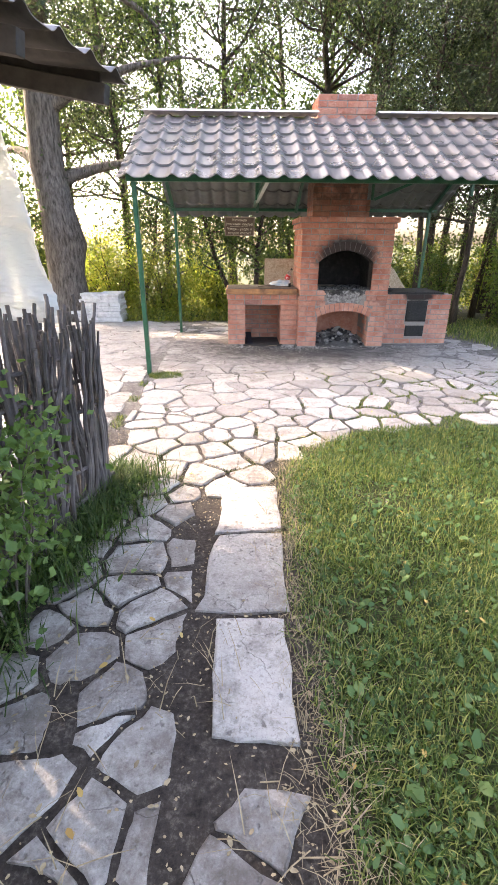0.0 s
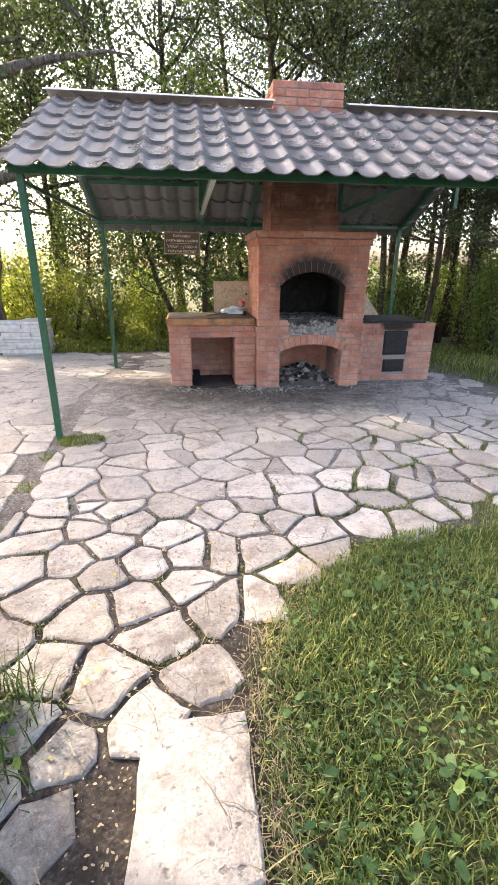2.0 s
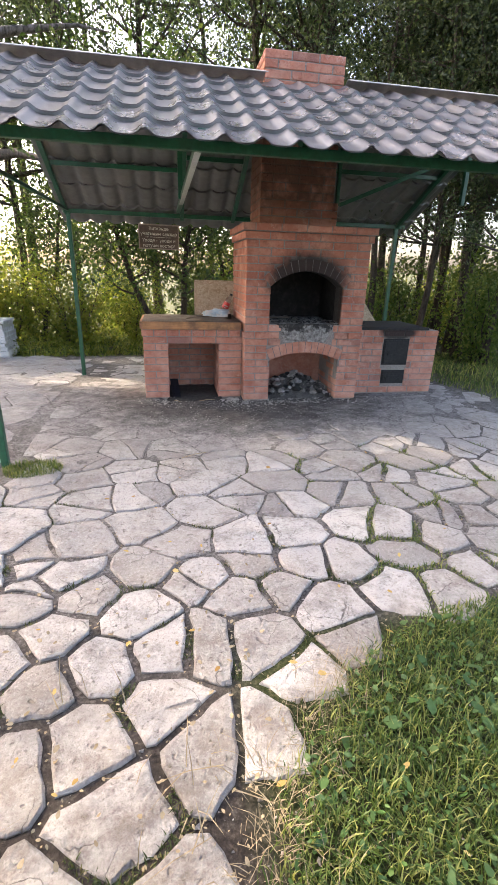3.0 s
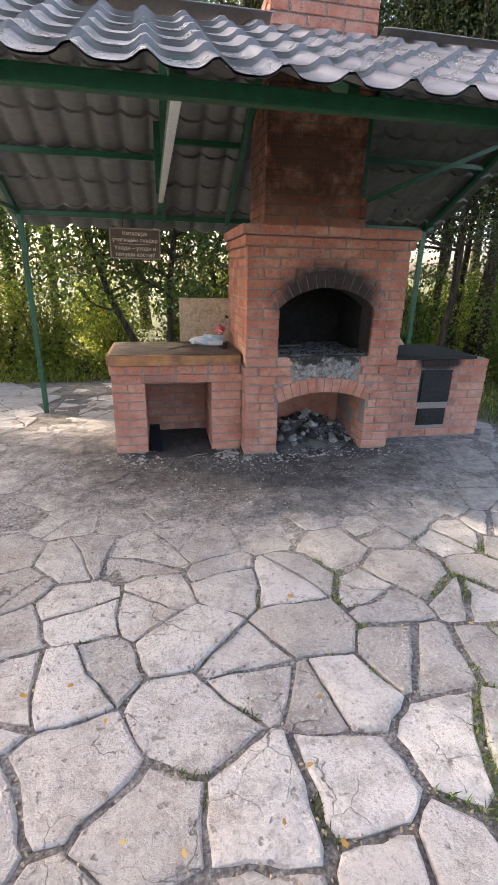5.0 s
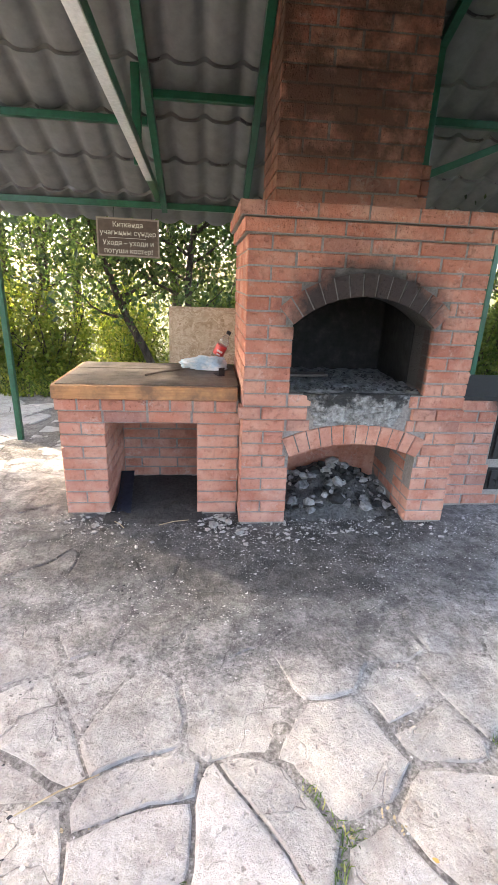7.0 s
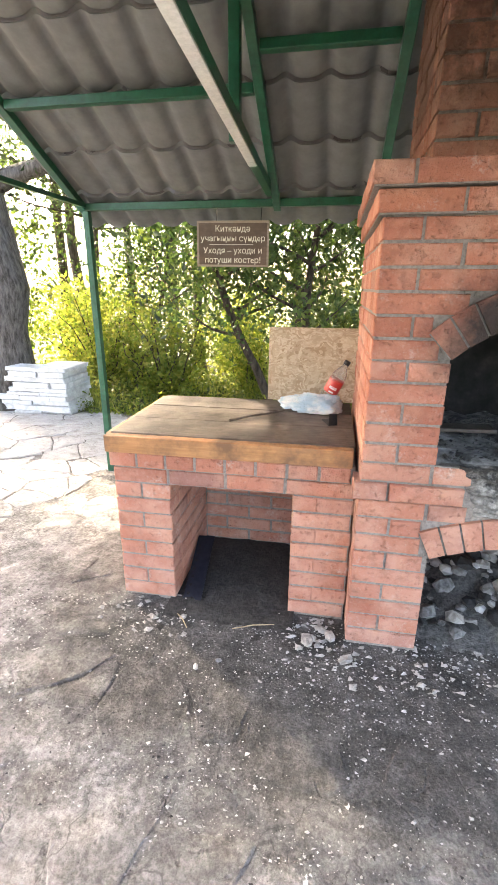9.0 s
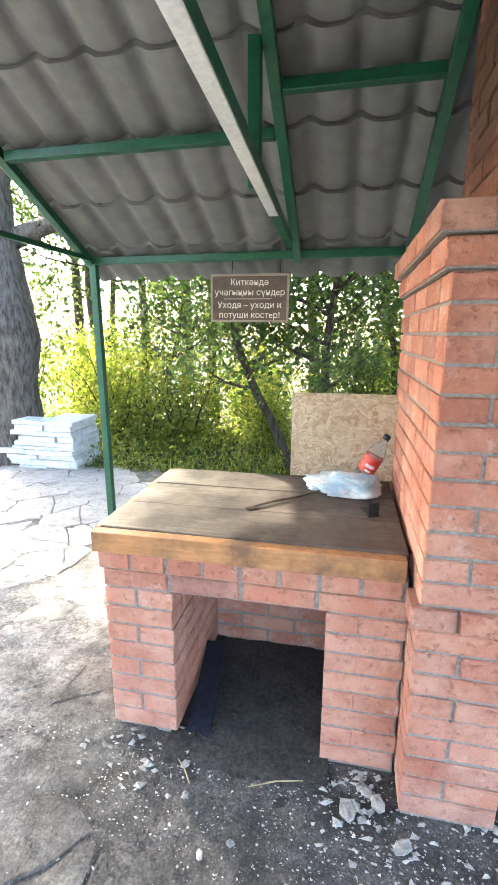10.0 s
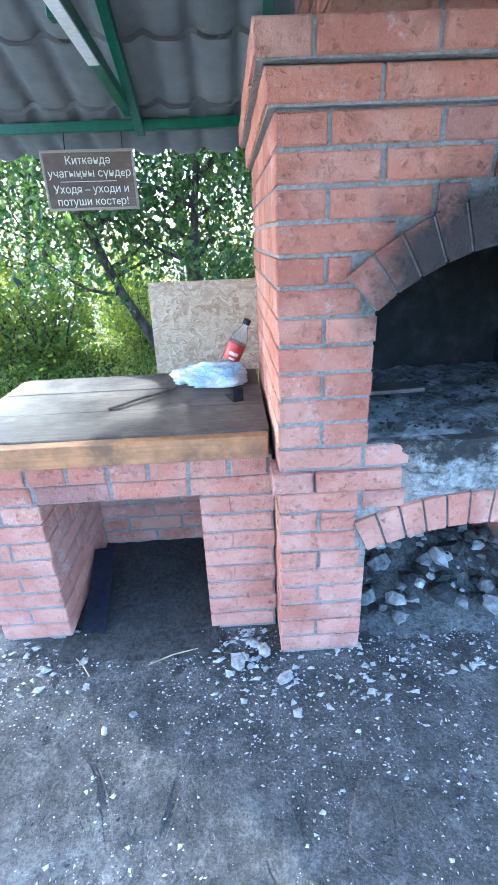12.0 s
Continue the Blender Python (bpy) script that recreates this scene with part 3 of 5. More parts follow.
    brick_wall(oven, OX0 - 0.02, OY0 - 0.018, 0, OX1 - OX0 + 0.02, 9, 10, lambda a, b: [(2.03 - OX0 + 0.02, 2.66 - OX0 + 0.02)])
    brick_wall(oven, OX0, OY0, 0, OX1 - OX0, 10, 22, front)
    voussoirs(oven, *MOUTH, OY0 - 0.008)
    voussoirs(oven, *NICHE, OY0 - 0.008)
    # left flank, and the stepped cornice
    brick_wall(oven, OX0, OY1, -90, OY1 - OY0 - 0.125, 10, 22)
    brick_wall(oven, OX0, OY0 + 0.25, -90, 0.125, 0, 9)
    brick_wall(oven, OX1, OY0 + 0.125, 90, OY1 - OY0 - 0.13, 10, 22)
    brick_wall(oven, NICHE[0] + NICHE[1] - 0.003, OY0 + 0.62, -90, 0.50, 0, 6, depth=0.05)
    brick_wall(oven, NICHE[0] - NICHE[1] + 0.003, OY0 + 0.12, 90, 0.50, 0, 6, depth=0.05)
    for c, d in ((22, 0.022), (23, 0.046)):
        brick_wall(oven, OX0 - d, OY0 - d, 0, OX1 - OX0 + 2 * d, c, c + 1, depth=0.2)
        brick_wall(oven, OX0 - d, OY1, -90, OY1 - OY0 + d - 0.21, c, c + 1, depth=0.2)
        brick_wall(oven, OX1 + d, OY0 - d + 0.21, 90, OY1 - OY0 + d - 0.21, c, c + 1, depth=0.2)
    bm = bmesh.new()
    for c, d in ((22, 0.022), (23, 0.046)):
        box(bm, OX0 - d + i, OX1 + d - i, OY0 - d + i, OY1 - 0.01, c * COURSE, (c + 1) * COURSE - 0.006)
    part("cornice_core", bm, M_MORTAR, oven)
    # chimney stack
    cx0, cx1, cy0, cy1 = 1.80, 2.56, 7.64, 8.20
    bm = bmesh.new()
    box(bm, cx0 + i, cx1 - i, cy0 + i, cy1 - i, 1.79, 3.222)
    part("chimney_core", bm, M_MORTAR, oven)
    stack = part("chimney_throat", bmesh.new(), M_MORTAR, oven)
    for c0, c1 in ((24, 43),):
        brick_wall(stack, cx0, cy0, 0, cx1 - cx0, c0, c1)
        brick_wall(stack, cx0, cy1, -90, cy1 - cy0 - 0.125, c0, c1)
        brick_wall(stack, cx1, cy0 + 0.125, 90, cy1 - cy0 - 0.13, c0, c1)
    # a wider footing of the stack on the oven's right shoulder
    brick_wall(stack, cx1 + 0.004, cy0 + 0.012, 0, 0.048, 24, 27, depth=0.4)
    return oven


def make_brick_table():
    t = thing("brick_table", "red brick serving counter with a square wood store beneath", "counter", (0, 0, 0))
    x0, x1, y0, y1 = 0.595, 1.652, 7.667, 8.38
    a, b, top = 0.855, 1.40, 0.595
    i = 0.007
    bm = bmesh.new()
    box(bm, x0 + i, a - i, y0 + i, y1, -0.03, 0.748)
    box(bm, b + i, x1, y0 + i, y1, -0.03, 0.748)
    box(bm, a - i, b + i, y0 + i, y0 + 0.24, top + 0.006, 0.748)
    part("mortar_core", bm, M_MORTAR, t, "grey cement mortar")
    bm = bmesh.new()
    box(bm, a - i, b + i, y1 - 0.12, y1, -0.03, 0.748)
    part("back_wall", bm, M_MORTAR, t)
    bm = bmesh.new()
    box(bm, x0 - 0.008, x1 - 0.004, y0 - 0.004, y0 + 0.1, 0.677, 0.7485)
    part("mortar_bed", bm, M_MORTAR, t)
    hole = lambda z0, z1: [(a - x0, b - x0)] if z0 < top - 0.03 else []
    brick_wall(t, x0, y0, 0, x1 - x0, 0, 9, hole)
    for k in range(8):
        part_of("brick", brick_mesh(0.122 if k < 7 else 0.118, 0.2), t, pose(x0 - 0.012 + k * 0.133, y0 - 0.012 + BR.uniform(-0.002, 0.002), 9 * COURSE + 0.005))
    brick_wall(t, a, y0 + 0.125, 90, y1 - y0 - 0.25, 0, 8)
    brick_wall(t, b, y1 - 0.125, -90, y1 - y0 - 0.25, 0, 8)
    brick_wall(t, x0, y1, -90, y1 - y0 - 0.125, 0, 10)
    brick_wall(t, a, y1 - 0.122, 0, b - a, 0, 8, depth=0.05)
    # timber top
    top_t = thing("timber_worktop", "dark weathered plank worktop with a golden pine front board", "worktop", (0, 0, 0))
    ys = [7.632, 7.632 + 0.045, 7.93, 8.18, 8.41]
    bm = bmesh.new()
    box(bm, 0.578, 1.638, ys[0], ys[1], 0.752, 0.828, 0.004)
    part("front_board", bm, M_FASCIA, top_t, "golden pine front board with knots")
    bm = bmesh.new()
    box(bm, 0.568, 0.588, ys[1] + 0.003, 8.41, 0.752, 0.826, 0.003)
    part("end_board", bm, M_FASCIA, top_t)
    for k in range(1, 4):
        bm = bmesh.new()
        box(bm, 0.591, 1.646, ys[k] + 0.003, ys[k + 1] - 0.002, 0.785, 0.831 + 0.0015 * (k % 2), 0.004)
        part("plank", bm, M_TOP, top_t)


def make_stove():
    s = thing("brick_stove", "low brick cooking stove with iron doors and black top", "stove", (0, 0, 0))
    x0, x1, y0, y1 = 2.978, 4.05, 7.76, 8.5
    i = 0.007
    bm = bmesh.new()
    box(bm, x0, x1 - i, y0 + i, y1, -0.03, 0.748)
    part("mortar_core", bm, M_MORTAR, s, "grey cement mortar")
    doors = ((3.367, 3.69, 0.34, 0.65), (3.385, 3.68, 0.112, 0.278))

    def hole(z0, z1):
        return [(a - x0 - 0.004, b - x0 + 0.004) for a, b, c, d in doors if z1 > c and z0 < d]
    brick_wall(s, x0, y0, 0, x1 - x0, 0, 10, hole)
    brick_wall(s, x1, y0 + 0.125, 90, y1 - y0 - 0.125, 0, 10)
    bm = bmesh.new()
    box(bm, x0 - 0.0, x1 - 0.14, y0 - 0.014, y1, 0.75, 0.779, 0.004)
    part("iron_top", bm, M_IRON, s, "soot-black cast iron cooking plate")
    for a, b, c, d in doors:
        bm = bmesh.new()
        box(bm, a, b, y0 + 0.002, y0 + 0.06, c, d, 0.003)
        door = part("door_frame", bm, M_IRON, s, "black cast iron door frame")
        bm = bmesh.new()
        box(bm, a + 0.018, b - 0.018, y0 - 0.012, y0 + 0.0, c + 0.018, d - 0.018, 0.004)
        box(bm, a + 0.07, b - 0.06, y0 - 0.018, y0 - 0.010, c + (d - c) * 0.42, c + (d - c) * 0.62, 0.003)
        leaf = part("door_leaf", bm, M_IRON, door)
        bm = bmesh.new()
        tube(bm, [(a + 0.05, y0 - 0.014, (c + d) / 2), (a + 0.05, y0 - 0.035, (c + d) / 2), (a + 0.05, y0 - 0.04, (c + d) / 2 - 0.04)], 0.006, 8)
        part("latch", bm, M_IRON, door)


make_oven()
make_brick_table()
make_stove()


# ---------------------------------------------------------------- pavilion
RX0, RX1 = -0.455, 4.36
RIDGE = (7.55, 2.95)
FRONT, BACK = (5.70, 2.04), (9.70, 1.89)


def tile_sheet(bm, x0, x1, eave, ridge, wave=0.222, rows=6, amp=0.018, step=0.022):
    """Pressed metal tiles: rolls along the slope, with a step at every row."""
    (ye, ze), (yr, zr) = eave, ridge
    nx = int((x1 - x0) / wave * 10)
    d = Vector((0, yr - ye, zr - ze))
    nrm = Vector((0, -d.z, d.y)).normalized()
    if nrm.z < 0:
        nrm = -nrm
    def line(f, up):
        row = []
        for k in range(nx + 1):
            x = x0 + (x1 - x0) * k / nx
            ph = ((x - x0) / wave) % 1.0
            # a broad trough and a narrow roll
            h = amp * (math.exp(-((ph - 0.5) / 0.17) ** 2) * 2.0 - 0.6)
            sag = 0.009 * math.cos(2 * math.pi * (ph - 0.5)) * (1 if up == step else 0)
            row.append(bm.verts.new(Vector((x, ye, ze)) + d * f + nrm * (h + up) + d.normalized() * sag * 0.8))
        return row

    def skin(a, b):
        for k in range(nx):
            bm.faces.new((a[k], a[k + 1], b[k + 1], b[k]) if yr > ye else (a[k + 1], a[k], b[k], b[k + 1]))
    last = None
    for r in range(rows):
        lo, mid, hi = line(r / rows, step), line((r + 0.5) / rows, step / 2), line((r + 0.985) / rows, 0.0)
        skin(lo, mid)
        skin(mid, hi)
        if last:
            skin(last, lo)
            for row in (last, lo):
                for a, b in zip(row, row[1:]):
                    bm.edges.get((a, b)).smooth = False
        last = hi


def make_pavilion():
    p = thing("barbecue_shelter", "green steel shelter with grey metal tile roof over the oven", "shelter", (0, 0, 0))
    for x, y in ((-0.325, 5.93), (-0.34, 9.40), (4.13, 9.40), (4.13, 5.93)):
        bm = bmesh.new()
        g = gz(x, y) - 0.02
        beam(bm, (x, y, g), (x, y, 2.033 if y < 7 else 1.965), 0.05, 0.05)
        part("post", bm, M_GREEN, p)
    bars = [("front_beam", (-0.40, 5.93, 2.065), (4.25, 5.93, 2.065), 0.05, 0.06), ("back_beam", (-0.40, 9.40, 1.99), (4.25, 9.40, 1.99), 0.05, 0.05)]
    zf = lambda y: (FRONT[1] + (RIDGE[1] - FRONT[1]) * (y - FRONT[0]) / (RIDGE[0] - FRONT[0])) if y < RIDGE[0] else (BACK[1] + (RIDGE[1] - BACK[1]) * (y - BACK[0]) / (RIDGE[0] - BACK[0]))
    under = 0.055
    for x in (-0.36, 1.09, 1.77, 2.72, 4.13):
        bars.append(("rafter", (x, 5.965, zf(5.965) - under), (x, RIDGE[0], RIDGE[1] - under), 0.05, 0.05))
        bars.append(("rafter", (x, 9.44, zf(9.44) - under), (x, RIDGE[0], RIDGE[1] - under), 0.05, 0.05))
    for y, xa, xb in ((8.60, -0.33, 1.06), (8.41, 1.12, 1.74), (8.45, 2.75, 4.1), (6.65, -0.33, 1.06), (6.9, 1.12, 1.74), (6.65, 2.75, 4.1), (6.4, 1.80, 2.69)):
        bars.append(("purlin", (xa, y, zf(y) - under), (xb, y, zf(y) - under), 0.05, 0.045))
    bars.append(("tie", (-0.325, 5.96, 1.99), (-0.34, 9.37, 2.0), 0.03, 0.03))
    bars.append(("tie", (1.104, 5.96, 2.142), (1.045, 9.37, 2.05), 0.05, 0.05))
    bars.append(("strut", (1.04, 8.23, 2.05), (1.04, 8.23, zf(8.23) - 0.06), 0.05, 0.05))
    bars.append(("strut", (2.72, 8.0, 2.04), (2.72, 8.0, zf(8.0) - 0.06), 0.04, 0.04))
    bars.append(("brace", (2.75, 8.0, 2.05), (4.1, 8.0, 2.6), 0.04, 0.04))
    bars.append(("king_post", (4.10, 7.84, 2.09), (4.10, 7.84, zf(7.84) - 0.07), 0.045, 0.045))
    for name, a, b, w, h in bars:
        bm = bmesh.new()
        beam(bm, a, b, w, h)
        part(name, bm, M_GREEN, p)
    bm = bmesh.new()
    beam(bm, (1.103, 6.0, 2.111), (1.058, 8.6, 2.041), 0.046, 0.01, 0.003)
    part("flat_strip", bm, M_STRIP, p, "scuffed white metal strip under the tie beam")
    for e in (FRONT, BACK):
        bm = bmesh.new()
        tile_sheet(bm, RX0, RX1, e, RIDGE)
        part("roof_sheet", bm, M_ROOF, p, "grey pressed metal tile sheet", True)
        bm = bmesh.new()
        tile_sheet(bm, RX0 + 0.002, RX1 - 0.002, (e[0], e[1] - 0.008), (RIDGE[0], RIDGE[1] - 0.008))
        bmesh.ops.reverse_faces(bm, faces=bm.faces)
        part("sheet_underside", bm, M_UNDER, p, "pale grey primed underside of the metal tiles", True)
    for a, b in ((RX0, 1.795), (2.565, RX1)):
        bm = bmesh.new()
        for s, e in ((-1, FRONT), (1, BACK)):
            v = [bm.verts.new(q) for q in ((a, RIDGE[0], RIDGE[1] + 0.075), (b, RIDGE[0], RIDGE[1] + 0.075), (b, RIDGE[0] + s * 0.12, RIDGE[1] + 0.028), (a, RIDGE[0] + s * 0.12, RIDGE[1] + 0.028))]
            bm.faces.new(v[::-1] if s < 0 else v)
        bmesh.ops.remove_doubles(bm, verts=bm.verts, dist=1e-4)
        ob = part("ridge_cap", bm, M_CAP, p, "pale folded metal ridge cap")
        so = ob.modifiers.new("thickness", 'SOLIDIFY')
        so.thickness = 0.004


make_pavilion()


# ---------------------------------------------------------------- flagstones
SEEDS = [(0.37, 4.84), (0.67, 4.99), (0.68, 4.59), (0.97, 4.46), (1.25, 4.77), (1.14, 4.33), (1.35, 4.37), (1.5, 4.54), (1.74, 4.51), (2.07, 4.57), (2.12, 4.8), (1.88, 4.29), (0.37, 4.61), (0.14, 4.74), (0.21, 4.4), (0.36, 4.23), (0.7, 4.28), (0.8, 4.09), (0.97, 4.08), (1.18, 4.06), (1.33, 3.87), (0.58, 4.02), (0.37, 3.95), (0.77, 3.84), (0.57, 3.73), (0.92, 3.65), (0.34, 3.65), (0.67, 3.54), (0.58, 5.73), (0.92, 5.75), (1.06, 5.51), (1.58, 5.5), (1.99, 5.6), (1.96, 5.29), (1.6, 5.14), (1.03, 5.14), (0.63, 5.38), (1.56, 5.8), (-0.04, 4.04), (0.26, 3.36), (-0.02, 3.55), (0.47, 3.3), (0.2, 3.12)]


def clip_half(poly, p, n):
    """The part of poly on the side of p that -n points to."""
    out = []
    for i, a in enumerate(poly):
        b = poly[(i + 1) % len(poly)]
        da, db = (a - p).dot(n), (b - p).dot(n)
        if da <= 0:
            out.append(a)
        if (da < 0 < db) or (db < 0 < da):
            out.append(a + (b - a) * (da / (da - db)))
    return out


def warp(q):
    """Bends the joints a little, the same way for both neighbours."""
    a = noise.noise((q.x * 4.1, q.y * 4.1, 1.7)), noise.noise((q.x * 4.1, q.y * 4.1, 6.3))
    b = noise.noise((q.x * 17, q.y * 17, 2.1)), noise.noise((q.x * 17, q.y * 17, 9.4))
    return Vector((q.x + 0.035 * a[0] + 0.011 * b[0], q.y + 0.035 * a[1] + 0.011 * b[1]))


def inset(poly, gap, rng):
    """A convex outline with every side moved in by its own share of the joint."""
    ccw = sum(a.x * b.y - b.x * a.y for a, b in zip(poly, poly[1:] + poly[:1])) > 0
    src, out = (poly if ccw else poly[::-1]), (poly if ccw else poly[::-1])
    for i, a in enumerate(src):
        b = src[(i + 1) % len(src)]
        if (b - a).length < 1e-5:
            continue
        n = Vector((b.y - a.y, a.x - b.x)).normalized()
        out = clip_half(out, a - n * gap * 0.5 * rng.uniform(0.25, 1.9), n)
        if len(out) < 3:
            return []
    return out


def shatter(poly, rng, most):
    """Breaks a large cell along straight lines into angular pieces."""
    c = sum(poly, Vector((0, 0))) / len(poly)
    area = 0.5 * abs(sum(a.x * b.y - b.x * a.y for a, b in zip(poly, poly[1:] + poly[:1])))
    if area < most * rng.uniform(0.5, 1.6):
        return [poly]
    far = max(poly, key=lambda q: (q - c).length) - c
    t = math.atan2(far.y, far.x) + rng.gauss(0, 0.35)
    n = Vector((math.cos(t), math.sin(t)))
    p = c + n * rng.uniform(-0.06, 0.06)
    halves = [clip_half(poly, p, n), clip_half(poly, p, -n)]
    return [h for h in halves if len(h) > 2]


def stone_outline(poly, rng, rag):
    ring = []
    for i, a in enumerate(poly):
        b = poly[(i + 1) % len(poly)]
        k = max(1, min(6, int((b - a).length / 0.05)))
        nrm = Vector((b.y - a.y, a.x - b.x)).normalized()
        for j in range(k):
            q = a.lerp(b, (j + (0.14 if j == 0 else 0)) / k)
            ring.append(warp(q - nrm * rng.uniform(0, rag)))
    return ring


def stone_mesh(bm, ring, rng, thick, top, drop):
    """A flag with ragged, worn edges; drop gives the ground under it."""
    c = sum(ring, Vector((0, 0))) / len(ring)
    tx, ty = rng.uniform(-0.018, 0.018), rng.uniform(-0.018, 0.018)

    def z(q):
        return drop(q.x, q.y) + top + tx * (q.x - c.x) + ty * (q.y - c.y)
    lo = [bm.verts.new((q.x, q.y, z(q) - thick)) for q in ring]
    mid = [bm.verts.new((q.x, q.y, z(q) - rng.uniform(0.004, 0.010))) for q in ring]
    ins = [q.lerp(c, rng.uniform(0.005, 0.016) / max(0.05, (q - c).length)) for q in ring]
    up = [bm.verts.new((q.x, q.y, z(q) + rng.uniform(-0.0015, 0.001))) for q in ins]
    ctr = bm.verts.new((c.x, c.y, z(c) + rng.uniform(0, 0.003)))
    m = len(ring)
    for i in range(m):
        k = (i + 1) % m
        bm.faces.new((lo[i], lo[k], mid[k], mid[i]))
        bm.faces.new((mid[i], mid[k], up[k], up[i]))
        bm.faces.new((up[i], up[k], ctr))


# where stone lies, on a grid of 1 cm, so that weeds keep to the joints
LAID = np.zeros((760, 560), dtype=bool)


def lay(ring):
    r = np.array([(q.x + 0.5, q.y) for q in ring]) * 100
    x0, y0 = np.maximum(np.floor(r.min(0)).astype(int), 0)
    x1, y1 = np.minimum(np.ceil(r.max(0)).astype(int), (560, 760))
    if x1 <= x0 or y1 <= y0:
        return
    gx, gy = np.meshgrid(np.arange(x0, x1) + 0.5, np.arange(y0, y1) + 0.5)
    inside = np.zeros(gx.shape, dtype=bool)
    for (ax, ay), (bx, by) in zip(r, np.roll(r, -1, 0)):
        if ay != by:
            inside ^= ((ay > gy) != (by > gy)) & (gx < (bx - ax) * (gy - ay) / (by - ay) + ax)
    LAID[y0:y1, x0:x1] |= inside


def joint(x, y):
    i, j = int(y * 100), int((x + 0.5) * 100)
    return not (0 <= i < 760 and 0 <= j < 560 and LAID[i, j])


def blocked(x, y):
    return (0.45 < x < 4.2 and 7.62 < y < 8.6) or in_lawn(x, y, 0.0) or y > 11.5 + 0.15 * math.sin(x * 2) or x > 4.75 + 0.25 * math.sin(y * 1.3) or x < -5.0


def slab_zone(x, y):
    return 0.56 < x < 1.0 and 1.40 < y < 3.10


def make_paving():
    rng = random.Random(5)
    pts = [Vector(s) for s in SEEDS]
    # fill the rest of the yard with stones of the local size
    def room(x, y):
        if x < -0.36:
            return 0.5
        if y > 5.9:
            return 0.34 if y < 9 else 0.42
        if y < 3.2:
            return 0.21
        if y > 4.9:
            return 0.33
        return 0.25
    have = np.zeros((6000, 2))
    have[:len(pts)] = [tuple(p) for p in pts]
    for _ in range(26000):
        x, y = rng.uniform(-5.3, 5.3), rng.uniform(-0.6, 12.2)
        r = room(x, y) * rng.uniform(0.72, 1.15)
        n = len(pts)
        if n < 6000 and ((have[:n, 0] - x) ** 2 + (have[:n, 1] - y) ** 2).min() > r * r:
            have[n] = x, y
            pts.append(Vector((x, y)))
    arr = np.array([tuple(p) for p in pts])
    pav = thing("pavement", "irregular pale limestone flagstones with soil and weeds in the joints", "pavement", kind="structure")
    rest = bmesh.new()
    made = 0
    for i, p in enumerate(pts):
        if blocked(p.x, p.y) or slab_zone(p.x, p.y) or p.y < -0.4 or (p.x < -0.1 and p.y < 2.6):
            continue
        gap = 0.015 if (p.y < 4.9 and p.x > -0.36) else 0.006 if (p.y < 5.9 and p.x > -0.36) else 0.005
        if p.x > 1.9 and p.y < 6.3:
            gap = max(gap, 0.024)
        cell = [p + Vector(q) for q in ((-0.6, -0.6), (0.6, -0.6), (0.6, 0.6), (-0.6, 0.6))]
        d2 = ((arr - arr[i]) ** 2).sum(1)
        for j in np.argsort(d2)[1:22]:
            q = pts[j]
            cell = clip_half(cell, (p + q) / 2, q - p)
            if len(cell) < 3:
                break
        # keep clear of the long slabs, the lawn and the drain line
        if p.y < 3.12 and p.x < 0.6:
            cell = clip_half(cell, Vector((0.54, 0)), Vector((1, 0)))
        if p.y < 3.12 and p.x > 0.95 or len(cell) < 3:
            continue
        if p.x > -0.33:
            cell = clip_half(cell, Vector((-0.29, 0)), Vector((-1, 0)))
        else:
            cell = clip_half(cell, Vector((-0.37, 0)), Vector((1, 0)))
        if len(cell) < 3:
            continue
        for piece in shatter(cell, rng, 0.10 if p.y < 4.9 and p.x > -0.36 else 0.11):
            poly = inset(piece, gap, rng)
            clean = [q for k, q in enumerate(poly) if (q - poly[k - 1]).length > 0.02]
            if len(clean) < 3:
                continue
            area = 0.5 * abs(sum(a.x * b.y - b.x * a.y for a, b in zip(clean, clean[1:] + clean[:1])))
            if area < 0.003:
                continue
            ring = stone_outline(clean, rng, 0.010 if p.y < 4.9 else 0.004)
            lay(ring)
            near = -0.9 < p.x < 3.2 and 0.3 < p.y < 7.6 and made < 300
            top = rng.uniform(-0.010, 0.002) if p.y < 5.6 else rng.uniform(-0.009, -0.001) if p.y < 6.6 or p.x < -0.3 else rng.uniform(-0.014, -0.004)
            if near:
                bm = bmesh.new()
                stone_mesh(bm, ring, rng, 0.05, top, gz)
                part("flagstone", bm, M_STONE, pav)
                made += 1
            else:
                stone_mesh(rest, ring, rng, 0.05, top, gz)
    ob = part("flagstones_beyond", rest, M_STONE, pav)
    tagged(ob, kind="stuff")
    # three long sawn slabs along the lawn
    for quad in (((0.60, 2.62), (0.985, 2.62), (1.0, 3.09), (0.665, 3.09)), ((0.555, 2.0), (0.975, 2.01), (0.985, 2.59), (0.63, 2.59)), ((0.635, 1.46), (0.935, 1.44), (0.955, 1.97), (0.655, 1.96))):
        bm = bmesh.new()
        ring = stone_outline([Vector(q) for q in quad], rng, 0.006)
        lay(ring)
        stone_mesh(bm, ring, rng, 0.06, 0.008, gz)
        part("long_slab", bm, M_SLAB, pav)
    return pav


make_paving()


